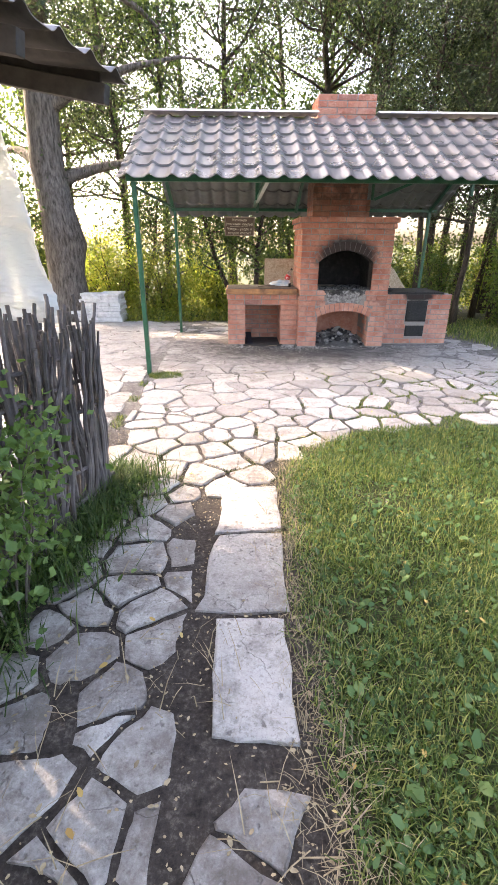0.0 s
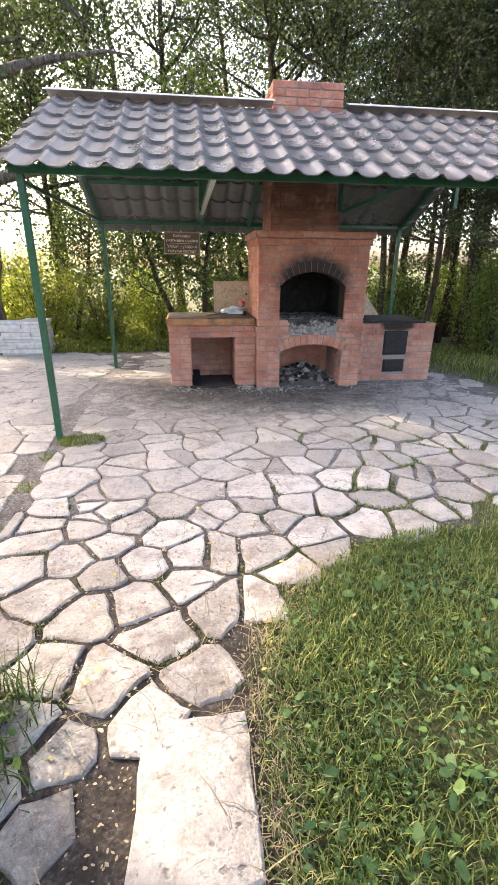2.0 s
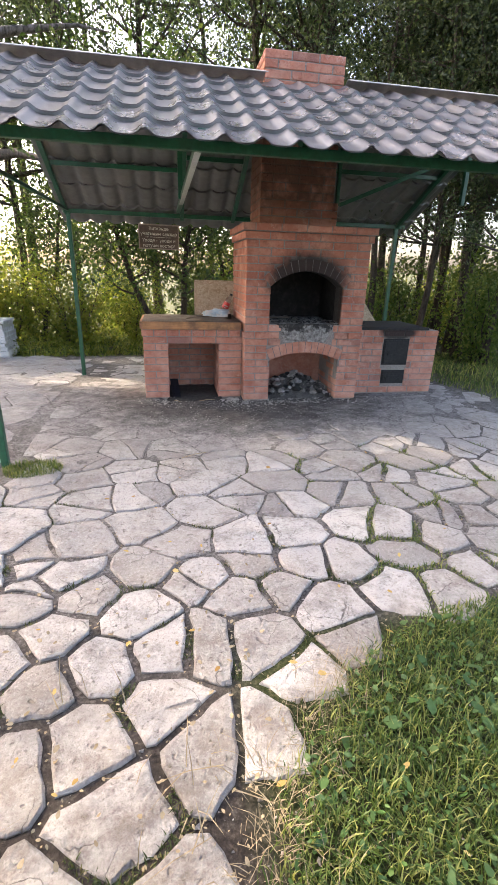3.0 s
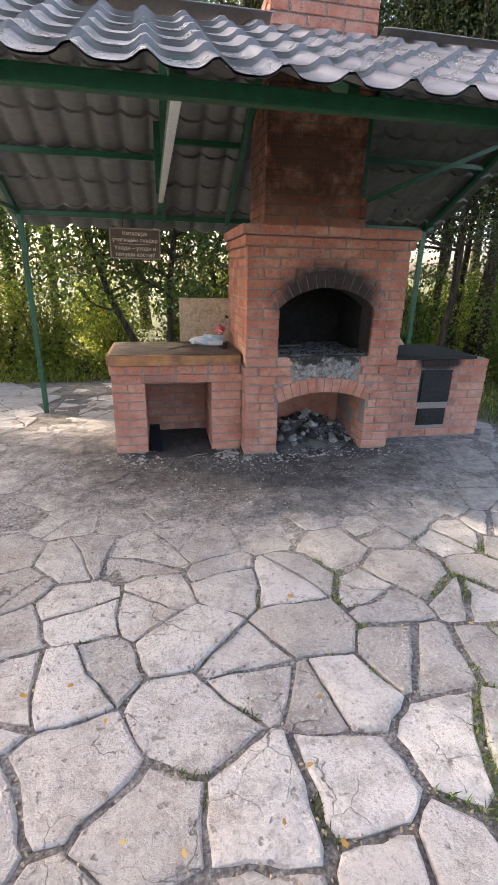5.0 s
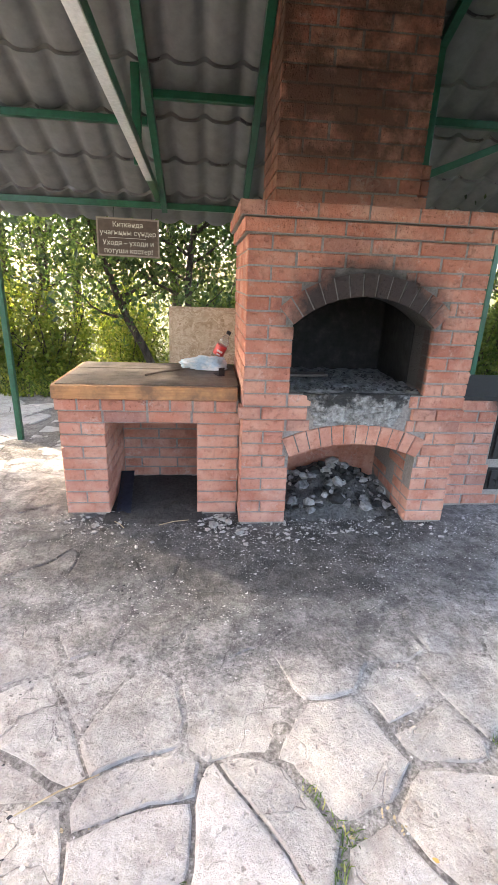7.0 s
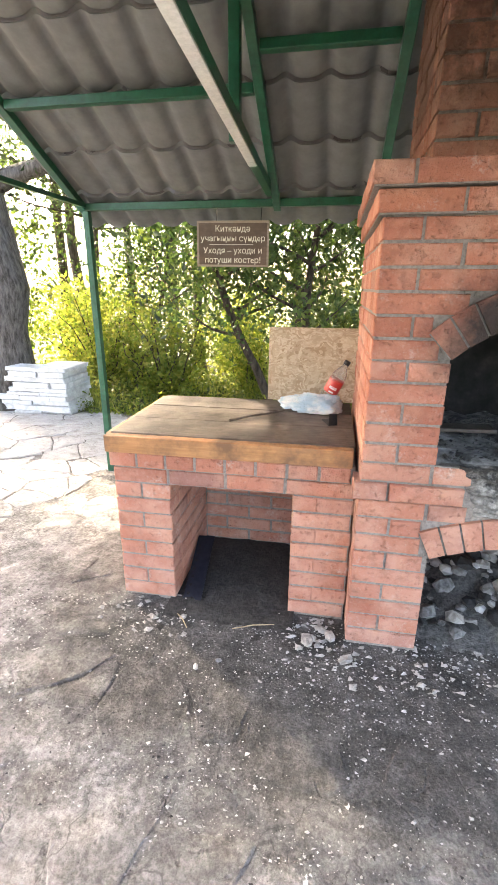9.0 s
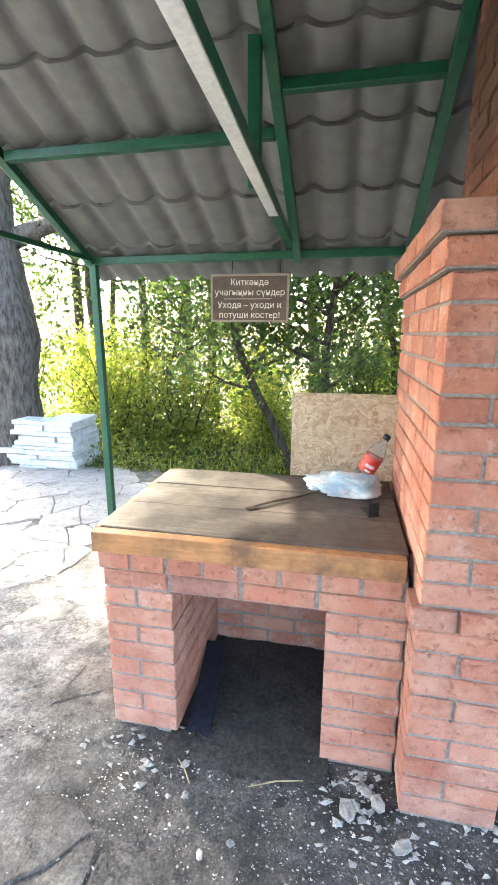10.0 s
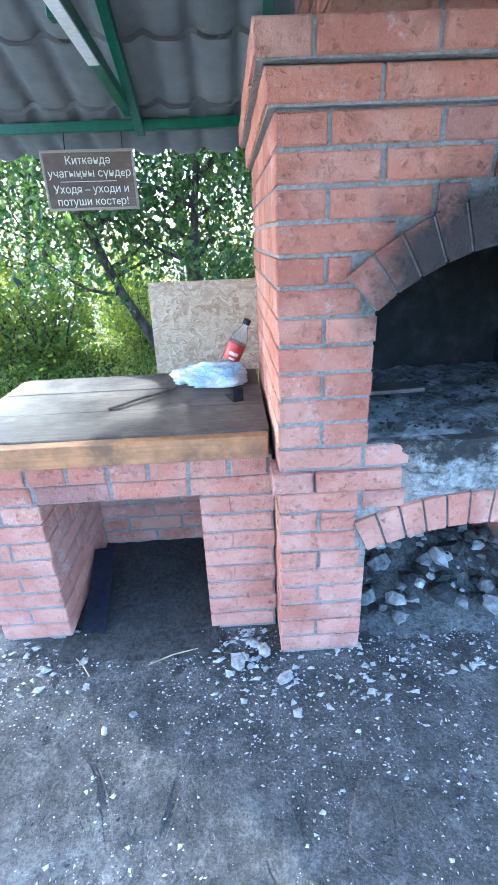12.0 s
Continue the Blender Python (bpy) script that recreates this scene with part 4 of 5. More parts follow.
# ---------------------------------------------------------------- trees
def grow(bm, rng, base, lean, height, radius, tips, limbs=9, droop=0.0, low=2):
    """A tapered, bent trunk with limbs; the limbs' points are added to tips."""
    pts, rad = [], []
    p = Vector(base)
    d = Vector((lean[0], lean[1], 1)).normalized()
    n = 9
    for k in range(n + 1):
        pts.append(p.copy())
        rad.append(radius * (1 - 0.82 * k / n) * (1.25 if k == 0 else 1))
        d = (d + Vector((rng.uniform(-0.13, 0.13), rng.uniform(-0.13, 0.13), 0.02))).normalized()
        p = p + d * height / n
    tube(bm, pts, rad, 9)
    for i in range(limbs):
        k = rng.randint(low, n - 1)
        q = pts[k].lerp(pts[k + 1], rng.random())
        a = rng.uniform(0, 2 * math.pi)
        e = Vector((math.cos(a), math.sin(a), rng.uniform(0.1, 0.9))).normalized()
        L = height * rng.uniform(0.16, 0.34) * (1.15 - 0.5 * k / n)
        lp, lr = [q.copy()], [rad[k] * 0.5]
        for s in range(1, 6):
            e = (e + Vector((rng.uniform(-0.25, 0.25), rng.uniform(-0.25, 0.25), rng.uniform(-0.1, 0.2) - droop))).normalized()
            q = q + e * L / 5
            lp.append(q.copy())
            lr.append(max(0.006, rad[k] * 0.5 * (1 - s / 5.3)))
            if s > 1:
                tips.append(tuple(q))
                for _ in range(2):
                    tips.append(tuple(q + Vector((rng.gauss(0, 0.32), rng.gauss(0, 0.32), rng.gauss(0, 0.25)))))
        tube(bm, lp, lr, 5, False)
    tips.append(tuple(pts[-1]))


def make_tree(seed, height, radius, lean, per, leaf, spread, mat, bark, label, limbs=14, droop=0.0, name="tree", low=2):
    rng = random.Random(seed)
    t = thing(name, label, "tree", group="trees behind the shelter")
    bm, tips = bmesh.new(), []
    grow(bm, rng, (0, 0, -0.15), lean, height, radius, tips, limbs, droop, low)
    part("trunk", bm, bark, t, smooth=True)
    cr = new("crown", leaves_mesh("crown", tips, spread, per, leaf, mat, seed))
    cr.parent = t
    return t


def place(t, x, y, turn=0.0, scale=1.0, label=""):
    c = copy_thing(t, pose(x, y, gz(x, y), 0, 0, turn))
    c.scale = (scale, scale, scale)
    if label:
        c["label"] = label
    return c


def make_woods():
    rng = random.Random(21)
    a = make_tree(1, 10.5, 0.12, (0.05, -0.05), 35, 0.052, 0.27, M_LEAF, M_BARK_DARK, "slim alder tree with an open leafy crown", 40, low=3)
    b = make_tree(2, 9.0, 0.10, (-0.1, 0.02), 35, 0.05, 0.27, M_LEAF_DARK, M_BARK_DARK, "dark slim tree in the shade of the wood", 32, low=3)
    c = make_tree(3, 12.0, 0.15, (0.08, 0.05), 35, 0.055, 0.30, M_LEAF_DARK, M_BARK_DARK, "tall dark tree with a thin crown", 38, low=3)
    d = make_tree(4, 4.2, 0.07, (-0.28, -0.1), 24, 0.05, 0.2, M_LEAF, M_BARK_DARK, "young tree with a leaning trunk and broad leaves", 20, low=3)
    a.matrix_basis = pose(-1.4, 16.0, gz(0, 16))
    b.matrix_basis = pose(5.6, 12.6, gz(0, 13))
    c.matrix_basis = pose(3.5, 15.6, gz(0, 16))
    d.matrix_basis = pose(0.85, 12.1, gz(0, 12))
    # left spots at y 7 to 12: hidden trees added to shade the yard
    spots = [(d, 1.15, 12.5, 1.05), (d, 2.3, 12.9, 1.1), (c, 4.2, 14.6, 0), (a, 4.8, 17.5, 0), (b, 6.4, 14.2, 0), (c, 7.3, 12.4, 0), (b, 6.7, 11.2, 0), (c, 8.2, 15.5, 0), (a, 9.6, 13.6, 0), (b, 8.6, 11.0, 0), (a, -4.8, 16.4, 0), (b, -5.2, 18.4, 1.1), (a, 6.2, 18.6, 0), (c, 10.4, 17.0, 0), (b, 10.2, 10.6, 0), (a, -10.0, 19.0, 0), (a, -7.0, 10.8, 0), (c, -7.9, 12.2, 1.05), (b, -6.0, 11.6, 0.8), (b, -8.8, 8.2, 0), (b, -2.4, 14.8, 0), (c, -3.6, 20.5, 1.25), (a, -1.3, 21.5, 1.25), (c, 0.6, 19.6, 1.1), (a, 2.5, 21.0, 1.25), (c, -6.4, 20.0, 1.2), (a, 4.4, 22.5, 1.25), (c, -6.6, 7.4, 0.95), (d, -4.5, 10.3, 1.1), (d, -4.2, 9.2, 1.0), (d, -1.9, 13.4, 1.0), (d, -4.6, 12.6, 1.3), (b, -5.4, 9.6, 0.9), (c, 11.8, 13.8, 0), (b, 5.0, 11.6, 0.8), (b, 7.6, 13.6, 0), (b, 5.6, 10.9, 0.7), (b, 6.0, 11.9, 0.75), (b, 6.9, 12.7, 0.8), (b, 7.5, 11.4, 0.7), (b, 5.9, 13.3, 0.8), (b, 6.6, 10.2, 0.65), (a, 8.0, 9.2, 0)]
    for t, x, y, sc in spots:
        place(t, x, y, rng.uniform(0, 360), sc or rng.uniform(0.9, 1.2))
    # unseen trees added behind and beside the way in, to block low sky light
    for t, x, y in ((a, -7.5, -5.5), (c, -3.2, -7.5), (b, 0.8, -8.5), (c, 4.6, -7.8), (a, 8.5, -6.0), (c, 11.5, -1.5), (a, 12.5, 4.0), (c, -9.5, -0.5), (b, -8.8, 4.5)):
        place(t, x, y, rng.uniform(0, 360), rng.uniform(0.9, 1.1), "unseen tree added round the garden to block low sky")


def make_bushes():
    rng = random.Random(8)

    def bush(seed, mat, label, h, w, n, per, leaf):
        r = random.Random(seed)
        t = thing("bush", label, "bush", group="bushes behind the paving")
        bm, tips = bmesh.new(), []
        for _ in range(n):
            a, e = r.uniform(0, 6.28), r.uniform(0.2, 1.0)
            q, pts = Vector((r.uniform(-0.15, 0.15), r.uniform(-0.15, 0.15), -0.1)), []
            d = Vector((math.cos(a) * e * w, math.sin(a) * e * w, h * r.uniform(0.6, 1.05)))
            for k in range(5):
                pts.append(q + d * k / 4 + Vector((r.uniform(-0.08, 0.08), r.uniform(-0.08, 0.08), 0)))
                if k > 0:
                    tips.append(tuple(pts[-1]))
                    tips.append(tuple(pts[-1] + Vector((r.gauss(0, 0.2), r.gauss(0, 0.2), r.gauss(0, 0.15)))))
            tube(bm, pts, [0.018, 0.015, 0.012, 0.008, 0.004], 5, False)
        tagged(part("brushwood", bm, M_BARK_DARK, t), kind="stuff")
        cr = new("foliage", leaves_mesh("foliage", tips, 0.17, per, leaf, mat, seed))
        cr.parent = t
        return t
    a = bush(31, M_LEAF_SUNLIT, "sunlit yellow-green bush behind the paving", 1.5, 0.9, 20, 34, 0.045)
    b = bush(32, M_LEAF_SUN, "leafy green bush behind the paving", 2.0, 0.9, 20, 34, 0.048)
    a.matrix_basis = pose(-1.2, 13.2, gz(0, 13))
    b.matrix_basis = pose(1.6, 13.0, gz(0, 13))
    for t, x, y, s in ((a, 0.2, 13.6, 0.8), (a, -2.6, 13.7, 1.1), (b, -4.4, 13.2, 1.1), (b, 3.0, 13.2, 1.0), (b, 4.2, 12.2, 0.9), (a, -0.4, 15.6, 1.1), (b, 5.4, 11.6, 0.9), (a, 2.6, 14.6, 1.2), (b, 7.6, 12.2, 1.1), (a, 6.0, 14.6, 1.2), (b, -5.6, 12.2, 1.0), (a, -3.6, 15.2, 1.3), (b, 9.4, 12.2, 1.3), (a, 3.8, 15.6, 1.3), (b, -7.0, 13.2, 1.3), (a, 8.0, 14.2, 1.2), (b, 6.6, 10.4, 0.9), (b, 8.4, 9.0, 1.0)):
        place(t, x, y, rng.uniform(0, 360), s)


make_woods()
make_bushes()


# ---------------------------------------------------------------- willow and low stone wall
def make_willow():
    rng = random.Random(77)
    t = thing("willow_tree", "huge old willow with a thick furrowed grey trunk", "tree", (-3.25, 11.9, gz(0, 12)))
    bm, tips = bmesh.new(), []
    pts = [(0.05, 0, -0.2), (0, 0, 0.5), (-0.02, 0, 1.1), (0.06, 0, 1.7), (0.0, 0.05, 2.4), (-0.08, 0.1, 3.2), (-0.05, 0.1, 4.4), (0.1, 0.1, 6.5), (0.2, 0.2, 9.5)]
    tube(bm, pts, [0.56, 0.44, 0.42, 0.47, 0.40, 0.36, 0.33, 0.26, 0.12], 16)
    for v in bm.verts:
        v.co += Vector((noise.noise(v.co * 2.3), noise.noise(v.co * 2.3 + Vector((7, 0, 0))), 0)) * 0.09
    for a, z, L in ((0.5, 2.9, 3.2), (2.6, 3.1, 3.4), (-0.4, 4.2, 3.6), (1.5, 4.6, 3.0), (3.4, 4.8, 3.2), (5.3, 5.2, 3.0), (0.2, 6.0, 3.2), (2.2, 6.6, 3.0), (-0.8, 5.4, 3.4), (3.9, 7.2, 3.0), (0.9, 7.6, 3.0), (-1.3, 7.0, 3.4), (5.0, 8.2, 2.6), (2.9, 8.6, 2.6), (-0.3, 8.8, 2.6)):
        q = Vector((0, 0.1, z))
        d = Vector((math.cos(a), math.sin(a), 0.75)).normalized()
        lp, lr = [q.copy()], [0.15]
        for k in range(1, 8):
            d = (d + Vector((rng.uniform(-0.25, 0.25), rng.uniform(-0.25, 0.25), rng.uniform(-0.3, 0.12)))).normalized()
            q = q + d * L / 7
            lp.append(q.copy())
            lr.append(0.15 * (1 - k / 7.6))
            if k > 1:
                for _ in range(3):
                    e = q + Vector((rng.gauss(0, 0.45), rng.gauss(0, 0.45), rng.gauss(0, 0.3)))
                    n = rng.randint(2, 5)
                    tips += [tuple(e + Vector((rng.gauss(0, 0.08), rng.gauss(0, 0.08), -0.28 * h))) for h in range(n)]
        tube(bm, lp, lr, 7, False)
    part("trunk", bm, M_BARK, t, smooth=True)
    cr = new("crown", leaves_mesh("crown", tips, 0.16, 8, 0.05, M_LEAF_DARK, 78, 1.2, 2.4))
    cr.parent = t


def stone_block(bm, x0, x1, y0, y1, z0, z1, rng, j=0.012):
    vs = box(bm, x0, x1, y0, y1, z0, z1, 0.006)
    for v in vs:
        v.co += Vector((rng.uniform(-j, j), rng.uniform(-j, j), rng.uniform(-j, j) * 0.4))


def make_low_wall():
    rng = random.Random(14)
    w = thing("dry_stone_wall", "low whitewashed wall of stacked flat stones beside the paving", "stone wall", (0, 0, 0))
    z, base = -0.26, -0.26
    while z < 0.36:
        h = rng.uniform(0.045, 0.085)
        x = -1.98 + rng.uniform(-0.02, 0.03) - (z - base) * 0.03
        first = True
        while x > -2.75:
            L = rng.uniform(0.2, 0.55)
            bm = bmesh.new()
            stone_block(bm, x - L + 0.008, x, 11.42 + rng.uniform(-0.02, 0.03), 12.05 if first else 11.75, z, z + h - 0.004, rng)
            part("stone", bm, M_WALLSTONE, w)
            x -= L
            first = False
        z += h


make_willow()
make_low_wall()


# ---------------------------------------------------------------- garden shed and wattle fence
SHED = pose(0.214, 3.26, 0, 0, 0, 166.7)     # local x runs away from the path, local y back along it


def make_shed():
    s = thing("garden_shed", "low shed with dark tiled eave, film-covered side and grey posts", "shed")
    s.matrix_basis = SHED
    m_dark = plain("dark_boards", (0.02, 0.018, 0.018), (0.05, 0.045, 0.045), 15, 0.8)
    bm = bmesh.new()
    tile_sheet(bm, -0.0, 4.5, (0.0, 2.15), (3.0, 2.75), 0.222, 8)
    # turn the sheet so that its eave runs along local y
    bmesh.ops.transform(bm, verts=bm.verts, matrix=Matrix(((0, 1, 0, 0), (1, 0, 0, 0), (0, 0, 1, 0), (0, 0, 0, 1))))
    bmesh.ops.reverse_faces(bm, faces=bm.faces)
    ob = part("roof_sheet", bm, [M_ROOF, m_dark], s, "pale metal tile sheet", True)
    so = ob.modifiers.new("thickness", 'SOLIDIFY')
    so.thickness, so.offset, so.material_offset, so.material_offset_rim = 0.004, -1, 1, 0
    bm = bmesh.new()
    box(bm, 0.10, 3.0, 0.06, 0.08, -0.1, 0.04, 0.004, Matrix.Translation((0, 0, 2.15)) @ Matrix.Rotation(-0.197, 4, 'Y'))
    part("verge_board", bm, m_dark, s)
    for k in range(7):
        bm = bmesh.new()
        y = 0.12 + k * 0.62
        beam(bm, (0.05, y, 2.09), (2.95, y, 2.67), 0.05, 0.08)
        part("rafter", bm, m_dark, s)
    for x, y in ((0.75, 0.2), (0.75, 2.2), (0.75, 4.2), (2.8, 0.2)):
        bm = bmesh.new()
        tube(bm, [(x, y, -0.05), (x + 0.02, y, 1.2), (x, y, 2.2)], [0.055, 0.05, 0.045], 10)
        part("post", bm, M_TWIG, s)
    # crumpled clear film hung on the far side
    m = Nodes("milky_film", 0.25, spec=0.5)
    m.done((0.72, 0.76, 0.78), m.noise(7, 5, 0.6, stretch=(1, 1, 4)), 0.8, 0.04)
    m.b.inputs["Alpha"].default_value = 0.6
    bm = bmesh.new()
    nu, nv = 34, 40
    rows = []
    for j in range(nv + 1):
        v = j / nv
        left = 0.37 + 0.2 * v
        rows.append([bm.verts.new((left + (3.0 - left) * (i / nu) ** 1.5, 0.28 + 0.04 * noise.noise((i * 0.3, j * 0.12, 2)) + 0.025 * noise.noise((i * 0.2, j * 0.9, 5)), 1.05 + 1.12 * v)) for i in range(nu + 1)])
    for a, b in zip(rows, rows[1:]):
        for k in range(nu):
            bm.faces.new((a[k], a[k + 1], b[k + 1], b[k]))
    ob = part("plastic_film", bm, m.mat, s, "crumpled milky plastic film", True)
    so = ob.modifiers.new("thickness", 'SOLIDIFY')
    so.thickness = 0.002


def make_fence():
    f = thing("wattle_fence", "grey woven wattle fence of upright weathered twigs", "fence")
    f.matrix_basis = pose(-0.075, 3.05, 0, 0, 0, 256.7)   # local x runs back along the path
    rng = random.Random(44)
    sticks = []
    for k in range(9):
        bm = bmesh.new()
        pts, x, y = [], 0.0, 0.0
        h = 0.90 + 0.035 * k
        for i in range(9):
            pts.append((x, y, -0.04 + (h + 0.08) * i / 8))
            x += rng.uniform(-0.03, 0.03)
            y += rng.uniform(-0.012, 0.012)
        r = rng.uniform(0.008, 0.016)
        tube(bm, pts, [r * (1.1 - 0.05 * i) for i in range(9)], 6)
        me = bpy.data.meshes.new("stick")
        bm.normal_update()
        bm.to_mesh(me)
        bm.free()
        me.materials.append(M_TWIG)
        sticks.append(me)
    for i in range(300):
        x = 2.6 * i / 300 + rng.uniform(-0.02, 0.02)
        lean = rng.gauss(0, 7)
        part_of("stick", rng.choice(sticks), f, pose(x, rng.uniform(-0.045, 0.045), 0, rng.gauss(0, 2.5), lean, rng.uniform(0, 360) if abs(lean) < 3 else rng.choice((0, 180))))
    for z in (0.12, 0.3, 0.46, 0.62, 0.78, 0.92):
        bm = bmesh.new()
        pts = [(-0.03 + 2.7 * k / 34, 0.04 * math.sin(k * 1.6 + z * 9), z + 0.02 * math.sin(k * 0.5 + z * 5)) for k in range(35)]
        tube(bm, pts, 0.012, 6)
        part("rail", bm, M_TWIG, f)


make_shed()
make_fence()


# ---------------------------------------------------------------- things on and round the table
def make_sign():
    sgn = thing("hanging_sign", "brown wooden notice board with cream lettering, hung from the beam", "sign", (0.782, 9.372, 1.728))
    sgn.rotation_euler = (0, radians(0.6), 0)
    bm = bmesh.new()
    box(bm, -0.255, 0.255, -0.008, 0.008, -0.15, 0.15, 0.004)
    board = part("board", bm, M_SIGN, sgn)
    bm = bmesh.new()
    for a in ((-0.262, 0.262, 0.138, 0.152), (-0.262, 0.262, -0.152, -0.138), (-0.262, -0.248, -0.138, 0.138), (0.248, 0.262, -0.138, 0.138)):
        box(bm, a[0], a[1], -0.013, -0.006, a[2], a[3], 0.002)
    part("frame", bm, wood_material("pale_sign_frame", (0.22, 0.17, 0.13), (0.34, 0.28, 0.22)), sgn, "paler wooden rim")
    for z, word in ((0.098, "Китк\u04d9нд\u04d9"), (0.035, "учагы\u04a3ны с\u04afндeр"), (-0.045, "Уходя – уходи и"), (-0.108, "потуши костeр!")):
        cu = bpy.data.curves.new("lettering", 'FONT')
        cu.body, cu.size, cu.align_x, cu.align_y, cu.extrude, cu.offset = word, 0.056, 'CENTER', 'CENTER', 0.0012, 0.0
        tmp = bpy.data.objects.new("tmp", cu)
        scene.collection.objects.link(tmp)
        me = bpy.data.meshes.new_from_object(tmp.evaluated_get(bpy.context.evaluated_depsgraph_get()))
        bpy.data.objects.remove(tmp)
        me.materials.clear()
        me.materials.append(M_LETTER)
        me.name = "lettering"
        part_of("lettering", me, sgn, pose(0, -0.0105, z, 90, 0, 0))
    bm = bmesh.new()
    box(bm, -0.17, 0.15, -0.0105, -0.0085, -0.006, -0.003)
    part("rule", bm, M_LETTER, sgn)
    for x in (-0.12, 0.2):
        bm = bmesh.new()
        tube(bm, [(x, 0.0, 0.15), (x, 0.01, 0.2), (x + 0.004, 0.03, 0.29)], 0.0025, 6)
        part("wire", bm, M_IRON, sgn)


def make_osb():
    bm = bmesh.new()
    box(bm, 0, 0.5, -0.006, 0.006, 0, 0.40, 0.001)
    o = solo("chipboard_sheet", bm, M_OSB, "offcut of pale chipboard leaning against the oven's side", "board")
    o.matrix_basis = pose(1.185, 8.425, 0.832, -4, 0, 0)
    bm = bmesh.new()
    vs = [bm.verts.new(p) for p in ((0, 0, 0), (0.52, 0, 0), (0.30, 0, 0.30), (0.1, 0, 0.46), (0, 0, 0.46))]
    bm.faces.new(vs)
    r = bmesh.ops.extrude_face_region(bm, geom=list(bm.faces))
    bmesh.ops.translate(bm, verts=[v for v in r["geom"] if isinstance(v, bmesh.types.BMVert)], vec=(0, 0.012, 0))
    bmesh.ops.recalc_face_normals(bm, faces=bm.faces)
    o = solo("chipboard_offcut", bm, M_OSB, "slanting chipboard offcut standing on the iron stove top", "board")
    o.matrix_basis = pose(3.02, 8.44, 0.782, -5, 0, 0)


def lathe(bm, profile, n=24):
    rings = [[bm.verts.new((r * math.cos(2 * math.pi * k / n), r * math.sin(2 * math.pi * k / n), z)) for k in range(n)] for r, z in profile]
    for a, b in zip(rings, rings[1:]):
        for k in range(n):
            bm.faces.new((a[k], a[(k + 1) % n], b[(k + 1) % n], b[k]))
    bm.faces.new(rings[0][::-1])
    bm.faces.new(rings[-1])


def make_table_things():
    m = Nodes("clear_plastic", 0.12)
    m.b.inputs["Transmission Weight"].default_value = 0.92
    m.b.inputs["IOR"].default_value = 1.2
    m.done((0.9, 0.93, 0.95))
    b = thing("plastic_bottle", "clear plastic bottle with a red label, leaning on the oven", "bottle")
    b.matrix_basis = pose(1.50, 8.27, 0.862, 8, 26, 0)
    bm = bmesh.new()
    lathe(bm, [(0.025, 0), (0.037, 0.006), (0.038, 0.03), (0.038, 0.15), (0.034, 0.18), (0.017, 0.215), (0.014, 0.222), (0.014, 0.236)])
    part("bottle_body", bm, m.mat, b, smooth=True)
    bm = bmesh.new()
    lathe(bm, [(0.0388, 0.075), (0.0392, 0.078), (0.0392, 0.142), (0.0388, 0.145)], 28)
    lab = part("label", bm, plain("red_label", (0.42, 0.02, 0.02), (0.56, 0.04, 0.035), 40, 0.4), b, "red paper label", True)
    bm = bmesh.new()
    for z, w in ((0.108, 0.024), (0.085, 0.014)):
        for k in range(-3, 4):
            a = -math.pi / 2 + k * w / 0.16 * 1.0
            c = Vector((0.0398 * math.cos(a), 0.0398 * math.sin(a), z))
            box(bm, -0.0022, 0.0022, -0.0003, 0.0003, -0.006 * (w / 0.02), 0.006 * (w / 0.02), 0, Matrix.Translation(c) @ Matrix.Rotation(a + math.pi / 2, 4, 'Z'))
    part("print", bm, M_STRIP, lab)
    bm = bmesh.new()
    lathe(bm, [(0.0155, 0.236), (0.016, 0.238), (0.016, 0.252), (0.0145, 0.255)], 18)
    part("cap", bm, M_IRON, b, "dark screw cap", True)
    # crumpled bag
    mb = Nodes("bag_film", 0.3)
    mb.done(mb.ramp(mb.noise(9, 4), [(0.4, (0.45, 0.62, 0.72)), (0.55, (0.78, 0.80, 0.80))]), mb.noise(24, 6, 0.7), 0.9, 0.03)
    bm = bmesh.new()
    bmesh.ops.create_icosphere(bm, subdivisions=5, radius=1.0)
    for v in bm.verts:
        n = v.co.normalized()
        k = 1 + 0.35 * noise.noise(n * 1.6) + 0.22 * abs(noise.noise(n * 4.5)) - 0.16 * abs(noise.noise(n * 9 + Vector((3, 1, 0))))
        v.co = Vector((n.x * 0.165 * k, n.y * 0.10 * k, max(n.z * 0.062 * k, -0.018)))
    o = solo("plastic_bag", bm, mb.mat, "crumpled white and pale blue plastic bag on the worktop", "plastic bag", smooth=True)
    o.matrix_basis = pose(1.455, 8.24, 0.853, 0, 0, -8)
    # stick and bent iron piece
    bm = bmesh.new()
    tube(bm, [(1.07, 7.93, 0.838), (1.16, 8.02, 0.842), (1.24, 8.09, 0.84), (1.34, 8.20, 0.838)], [0.007, 0.006, 0.007, 0.004], 7)
    solo("stick", bm, M_TOP, "thin dark stick lying on the worktop", "stick")
    bm = bmesh.new()
    box(bm, -0.02, 0.02, -0.005, 0.09, 0, 0.005, 0.001)
    box(bm, -0.02, 0.02, -0.008, -0.003, 0, 0.055, 0.001)
    o = solo("bent_iron", bm, M_IRON, "bent rusty iron angle on the worktop", "scrap metal")
    o.matrix_basis = pose(1.55, 7.96, 0.834, 0, 0, 20)
    # pan with a loop handle on the stove
    p = thing("frying_pan", "sooty iron pan with a loop handle on the stove top", "pan", (3.10, 8.05, 0.779))
    bm = bmesh.new()
